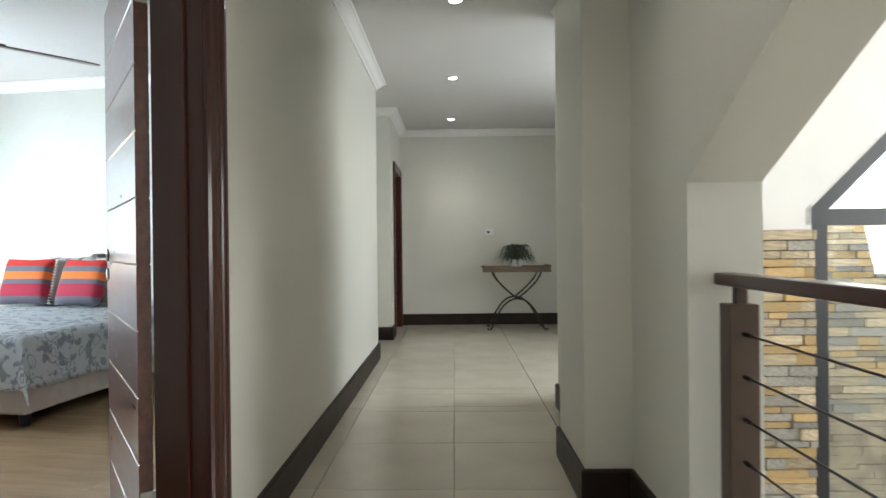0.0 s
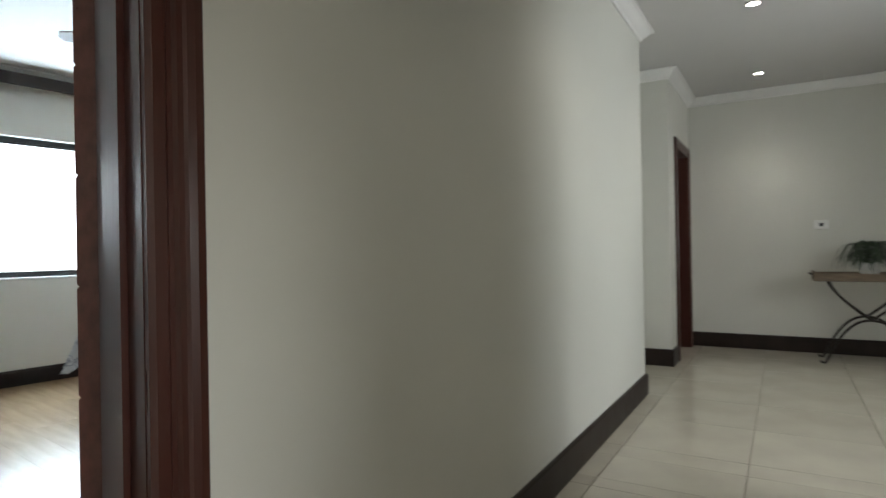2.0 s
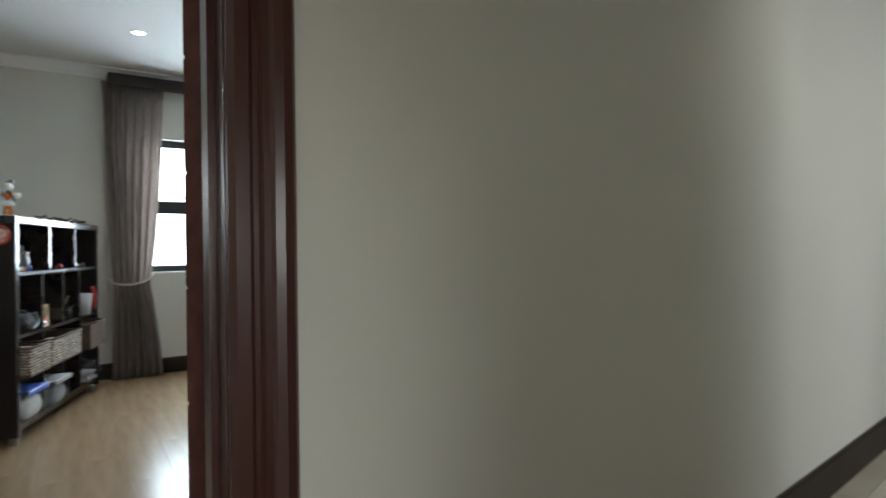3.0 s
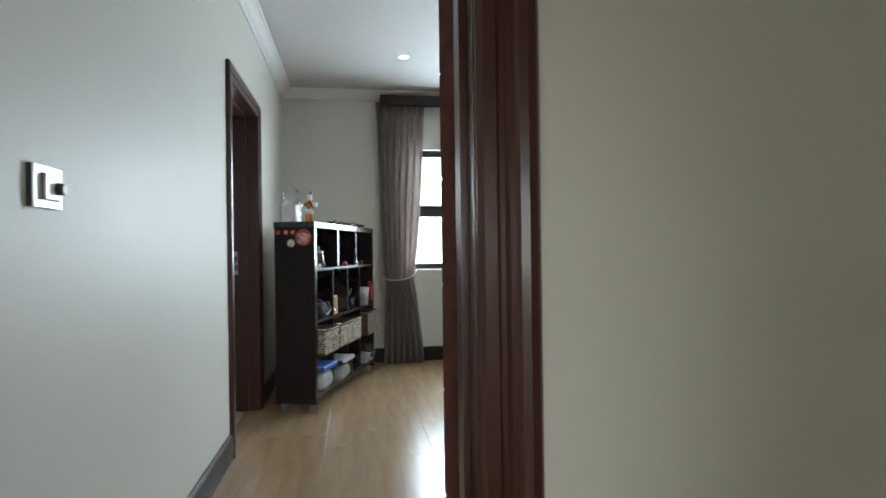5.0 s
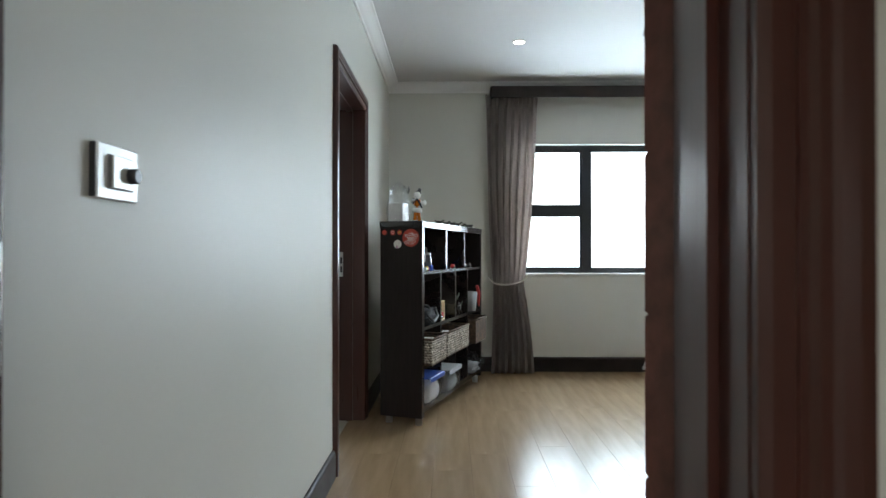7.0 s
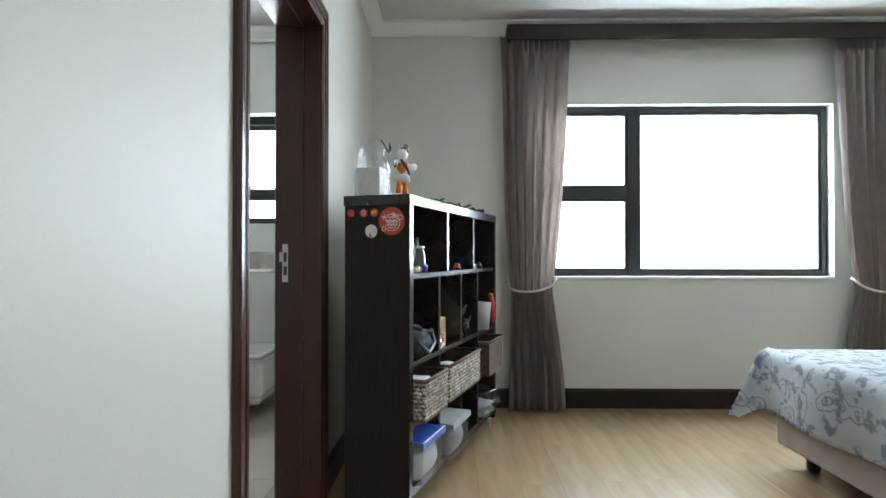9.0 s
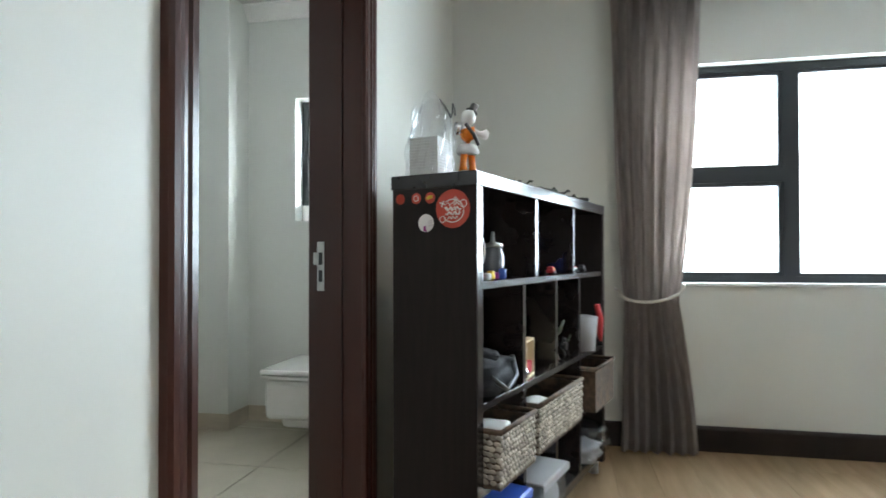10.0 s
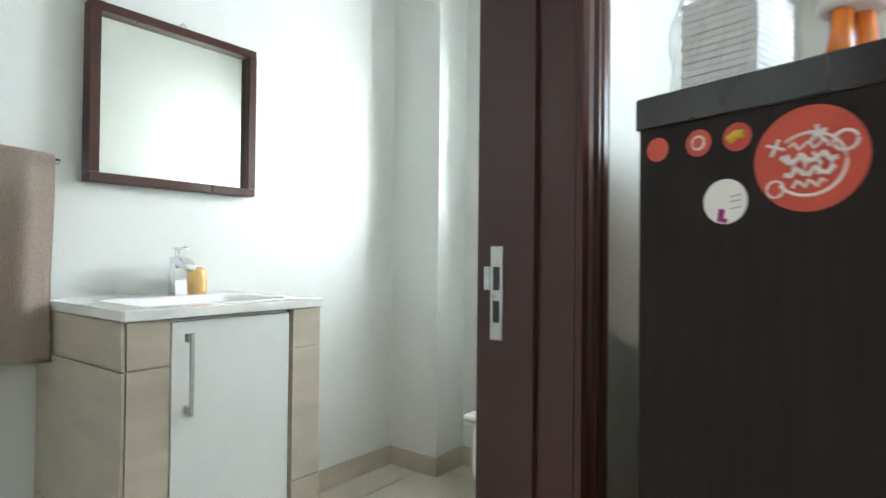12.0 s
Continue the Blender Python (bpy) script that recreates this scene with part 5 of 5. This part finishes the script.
for y in (-0.17, 0.17):
    for sx in (-1, 1):
        pts = []
        for i in range(25):
            t = i / 24
            q = t / 0.5 if t < 0.5 else (t - 0.5) / 0.5
            if t < 0.5:
                x, z = 0.30 * (1 - q ** 1.45), 0.733 - 0.335 * q
            else:
                x, z = -0.34 * q ** 0.85, 0.398 * (1 - q ** 1.9)
            pts.append((sx * x, y + 0.006 * sx, max(0.008, z)))
        pts += [(-sx * 0.365, y + 0.006 * sx, 0.011), (-sx * 0.375, y + 0.006 * sx, 0.028)]
        part("leg", tube(pts, 0.0105, 8), IRON, tbl)
part("stretcher", tube([(0.0, -0.17, 0.41), (0.0, 0.17, 0.41)], 0.008, 8), IRON, tbl)
plant = thing("potted_plant", "dark green arching plant in a white pot", "potted plant", pose(1.12, 7.52, 0.752))
part("pot", lathe([(0.055, 0), (0.060, 0.005), (0.085, 0.13), (0.088, 0.14), (0.080, 0.14), (0.076, 0.12)], 24), POT, plant)
part("soil", lathe([(0.075, 0.118), (0.075, 0.122)], 18), MORTAR, plant)
rnd = random.Random(12)
bm = bmesh.new()
for i in range(150):
    a = rnd.uniform(0, math.tau)
    reach, lift = rnd.uniform(0.10, 0.27), rnd.uniform(0.08, 0.22)
    w = rnd.uniform(0.008, 0.015)
    side_v = Vector((-math.sin(a), math.cos(a), 0))
    prev = None
    for j in range(7):
        t = j / 6
        p = Vector((math.cos(a) * (0.02 + reach * t), math.sin(a) * (0.02 + reach * t), 0.12 + lift * math.sin(t * 2.5) * 1.15 - 0.10 * t * t * (reach / 0.2)))
        ww = w * math.sin(math.pi * min(0.97, 0.12 + t * 0.88))
        cur = (bm.verts.new(p - side_v * ww), bm.verts.new(p + Vector((0, 0, -0.004))), bm.verts.new(p + side_v * ww))
        if prev:
            bm.faces.new((prev[0], prev[1], cur[1], cur[0]))
            bm.faces.new((prev[1], prev[2], cur[2], cur[1]))
        prev = cur
ob = part("foliage", bm, LEAF, plant, "arching strap leaves")
ob["kind"] = "stuff"
th = thing("wall_control", "small beige wall control with dark display", "wall control", pose(0.79, 7.94, 1.255))
part("plate", box(-0.062, 0.062, -0.014, 0.0, -0.045, 0.045, 0.004), POT, th)
part("display", box(-0.018, 0.018, -0.0165, -0.0142, -0.016, 0.016), BLACK, th)

rl = thing("stair_railing", "brown steel railing with wire cables at stairwell", "railing")
part("handrail", box(1.115, 1.185, -2.19, 1.825, 0.935, 0.972, 0.006, 2), WOOD, rl, "dark brown handrail")
POSTC = mat("bronze_painted_steel", (0.085, 0.055, 0.04), 0.4, metal=0.3, vary=0.1, scale=8)
for py in (1.73, 0.35, -1.0):
    part("post", box(1.105, 1.19, py - 0.032, py + 0.032, -0.15, 0.885, 0.002), POSTC, rl, "bronze painted steel post")
    part("stem", box(1.135, 1.165, py - 0.014, py + 0.014, 0.8855, 0.9345), POSTC, rl)
for k in range(7):
    z = 0.80 - 0.122 * k
    part("cable", tube([(1.147, 1.69, z), (1.147, -2.19, z)], 0.0032, 6), IRON, rl)
    part("bolt", tube([(1.147, 1.6975, z), (1.147, 1.665, z)], 0.007, 8), IRON, rl)

# ---- pieces of floors and walls ----
def slab(w, d, t=0.010, c=0.0012):
    """A thin piece with a chamfered top, centred, its top at z 0."""
    bm = bmesh.new()
    lo = [bm.verts.new((x * w / 2, y * d / 2, -t)) for x, y in ((-1, -1), (1, -1), (1, 1), (-1, 1))]
    mid = [bm.verts.new((x * w / 2, y * d / 2, -c)) for x, y in ((-1, -1), (1, -1), (1, 1), (-1, 1))]
    top = [bm.verts.new((x * (w / 2 - c), y * (d / 2 - c), 0)) for x, y in ((-1, -1), (1, -1), (1, 1), (-1, 1))]
    bm.faces.new(top)
    for i in range(4):
        j = (i + 1) % 4
        bm.faces.new((lo[i], lo[j], mid[j], mid[i]))
        bm.faces.new((mid[i], mid[j], top[j], top[i]))
    return bm


MESHES = {}


def piece(name, parent, w, d, material, m):
    key = (name, round(w, 3), round(d, 3), material.name)
    if key not in MESHES:
        MESHES[key] = mesh_of(name, slab(w, d, c=0.0005 if name == "plank" else 0.0012), material)
    ob = new(name, MESHES[key])
    ob.parent = parent
    ob.matrix_world = m
    return ob


def lay(parent, x0, x1, y0, y1, ox, oy, pitch_x, pitch_y, gap, material, name="tile", skip=None):
    i0, i1 = math.floor((x0 - ox) / pitch_x), math.ceil((x1 - ox) / pitch_x)
    j0, j1 = math.floor((y0 - oy) / pitch_y), math.ceil((y1 - oy) / pitch_y)
    for i in range(i0, i1):
        for j in range(j0, j1):
            a0, a1 = max(x0, ox + i * pitch_x + gap / 2), min(x1, ox + (i + 1) * pitch_x - gap / 2)
            b0, b1 = max(y0, oy + j * pitch_y + gap / 2), min(y1, oy + (j + 1) * pitch_y - gap / 2)
            if a1 - a0 > 0.01 and b1 - b0 > 0.01:
                piece(name, parent, a1 - a0, b1 - b0, material, pose((a0 + a1) / 2, (b0 + b1) / 2, 0))


fh, fb, fbt = bpy.data.objects["floor_hall"], bpy.data.objects["floor_bedroom"], bpy.data.objects["floor_bath"]
lay(fh, XI - 0.1, 1.035, -2.2, 1.8, 0.31, 4.37, 0.605, 0.605, 0.004, TILE)
lay(fh, XI + 0.06, 1.035, 1.804, 3.87, 0.31, 4.37, 0.605, 0.605, 0.004, TILE)
lay(fh, -1.05, 2.6, 5.56, 7.94, 0.31, 4.37, 0.605, 0.605, 0.004, TILE)
lay(fh, XI + 0.06, 2.6, 4.2, 5.556, 0.31, 4.37, 0.605, 0.605, 0.004, TILE)
lay(fh, XI + 0.06, 1.27, 3.872, 4.198, 0.31, 4.37, 0.605, 0.605, 0.004, TILE)
lay(fbt, -5.30, -2.2, -0.745, 0.81, -4.55, 0.05, 0.605, 0.605, 0.004, TILE_BATH)
rnd = random.Random(21)
y = 0.815
while y < 4.97:
    w = min(0.192, 4.97 - y)
    x1 = XI + 0.115 if y < 1.7 else XI + 0.02 - 0.1352 * max(0.0, y - 1.7)
    first = True
    while x1 > XW:
        ln = 1.285 if not first else rnd.choice((0.45, 0.75, 1.05, 1.285))
        first = False
        x0 = max(XW, x1 - ln)
        if x1 - x0 > 0.02 and w > 0.02:
            piece("plank", fb, x1 - x0 - 0.0006, w - 0.0006, PLANK, pose((x0 + x1) / 2, y + w / 2, 0.003))
        x1 = x0
    y += 0.192


def stones(parent, x0, x1, y, z0, z1, seed, out=-1, limit=300):
    """Dry-laid stone strips on a wall that faces along y."""
    rnd = random.Random(seed)
    kinds = [mesh_of("stone", box(-0.5, 0.5, -0.5, 0.5, -0.5, 0.5, 0.06), m) for m in (STONE, STONE, STONE_B, STONE_C)]
    rest = bmesh.new()
    z, n = z1, 0
    while z > z0 + 0.03:
        h = rnd.choice((0.045, 0.055, 0.07, 0.08))
        x = x0
        while x < x1 - 0.02:
            w = min(rnd.uniform(0.12, 0.42), x1 - x)
            d = rnd.uniform(0.025, 0.055)
            if n < limit:
                ob = new("stone", rnd.choice(kinds))
                ob.parent = parent
                ob.matrix_world = pose(x + w / 2, y + out * d / 2, z - h / 2) @ Matrix.Diagonal((w - 0.004, d, h - 0.005, 1))
                n += 1
            else:
                add_box(rest, x, x + w - 0.004, y - d if out < 0 else y, y if out < 0 else y + d, z - h, z - 0.005)
            x += w
        z -= h
    if n >= limit:
        ob = part("stone_rest", rest, STONE, parent)
        ob["kind"] = "stuff"


c1 = structure("cladding_inside", box(1.275, 2.735, 3.985, 3.998, -2.7, 1.15), MORTAR, "dry-laid sandstone strip cladding beside the gable window", "stone wall")
stones(c1, 2.0, 2.735, 3.985, -1.4, 1.15, 5, limit=200)
c2 = structure("wall_outside_stone", box(2.95, 7.5, 5.2, 5.5, -2.85, 1.36), MORTAR, "sandstone clad garden wall outside the gable window", "stone wall")
stones(c2, 2.95, 5.6, 5.2, -1.4, 1.36, 8, limit=300)


# ---- turn the hall and stairwell to their angle ----
IN_HALL = ("wall_hall", "wall_hall_end", "wall_nib", "wall_passage_end", "wall_hall_back", "hall_pier", "wall_stairwell", "wall_gable", "wall_stairwell_side", "wall_lobby_side",
           "ceiling_hall", "ceiling_stairwell", "floor_stairwell", "slab_edge", "floor_hall", "cornice_hall", "baseboard_hall", "baseboard_hall.001", "baseboard_hall.002",
           "door_3", "window_3", "window_4", "window_5_added", "console_table", "potted_plant", "wall_control", "stair_railing", "cladding_inside", "wall_outside_stone")
bpy.context.view_layer.update()
for name in IN_HALL:
    ob = bpy.data.objects[name]
    ob.matrix_world = HALL @ ob.matrix_world
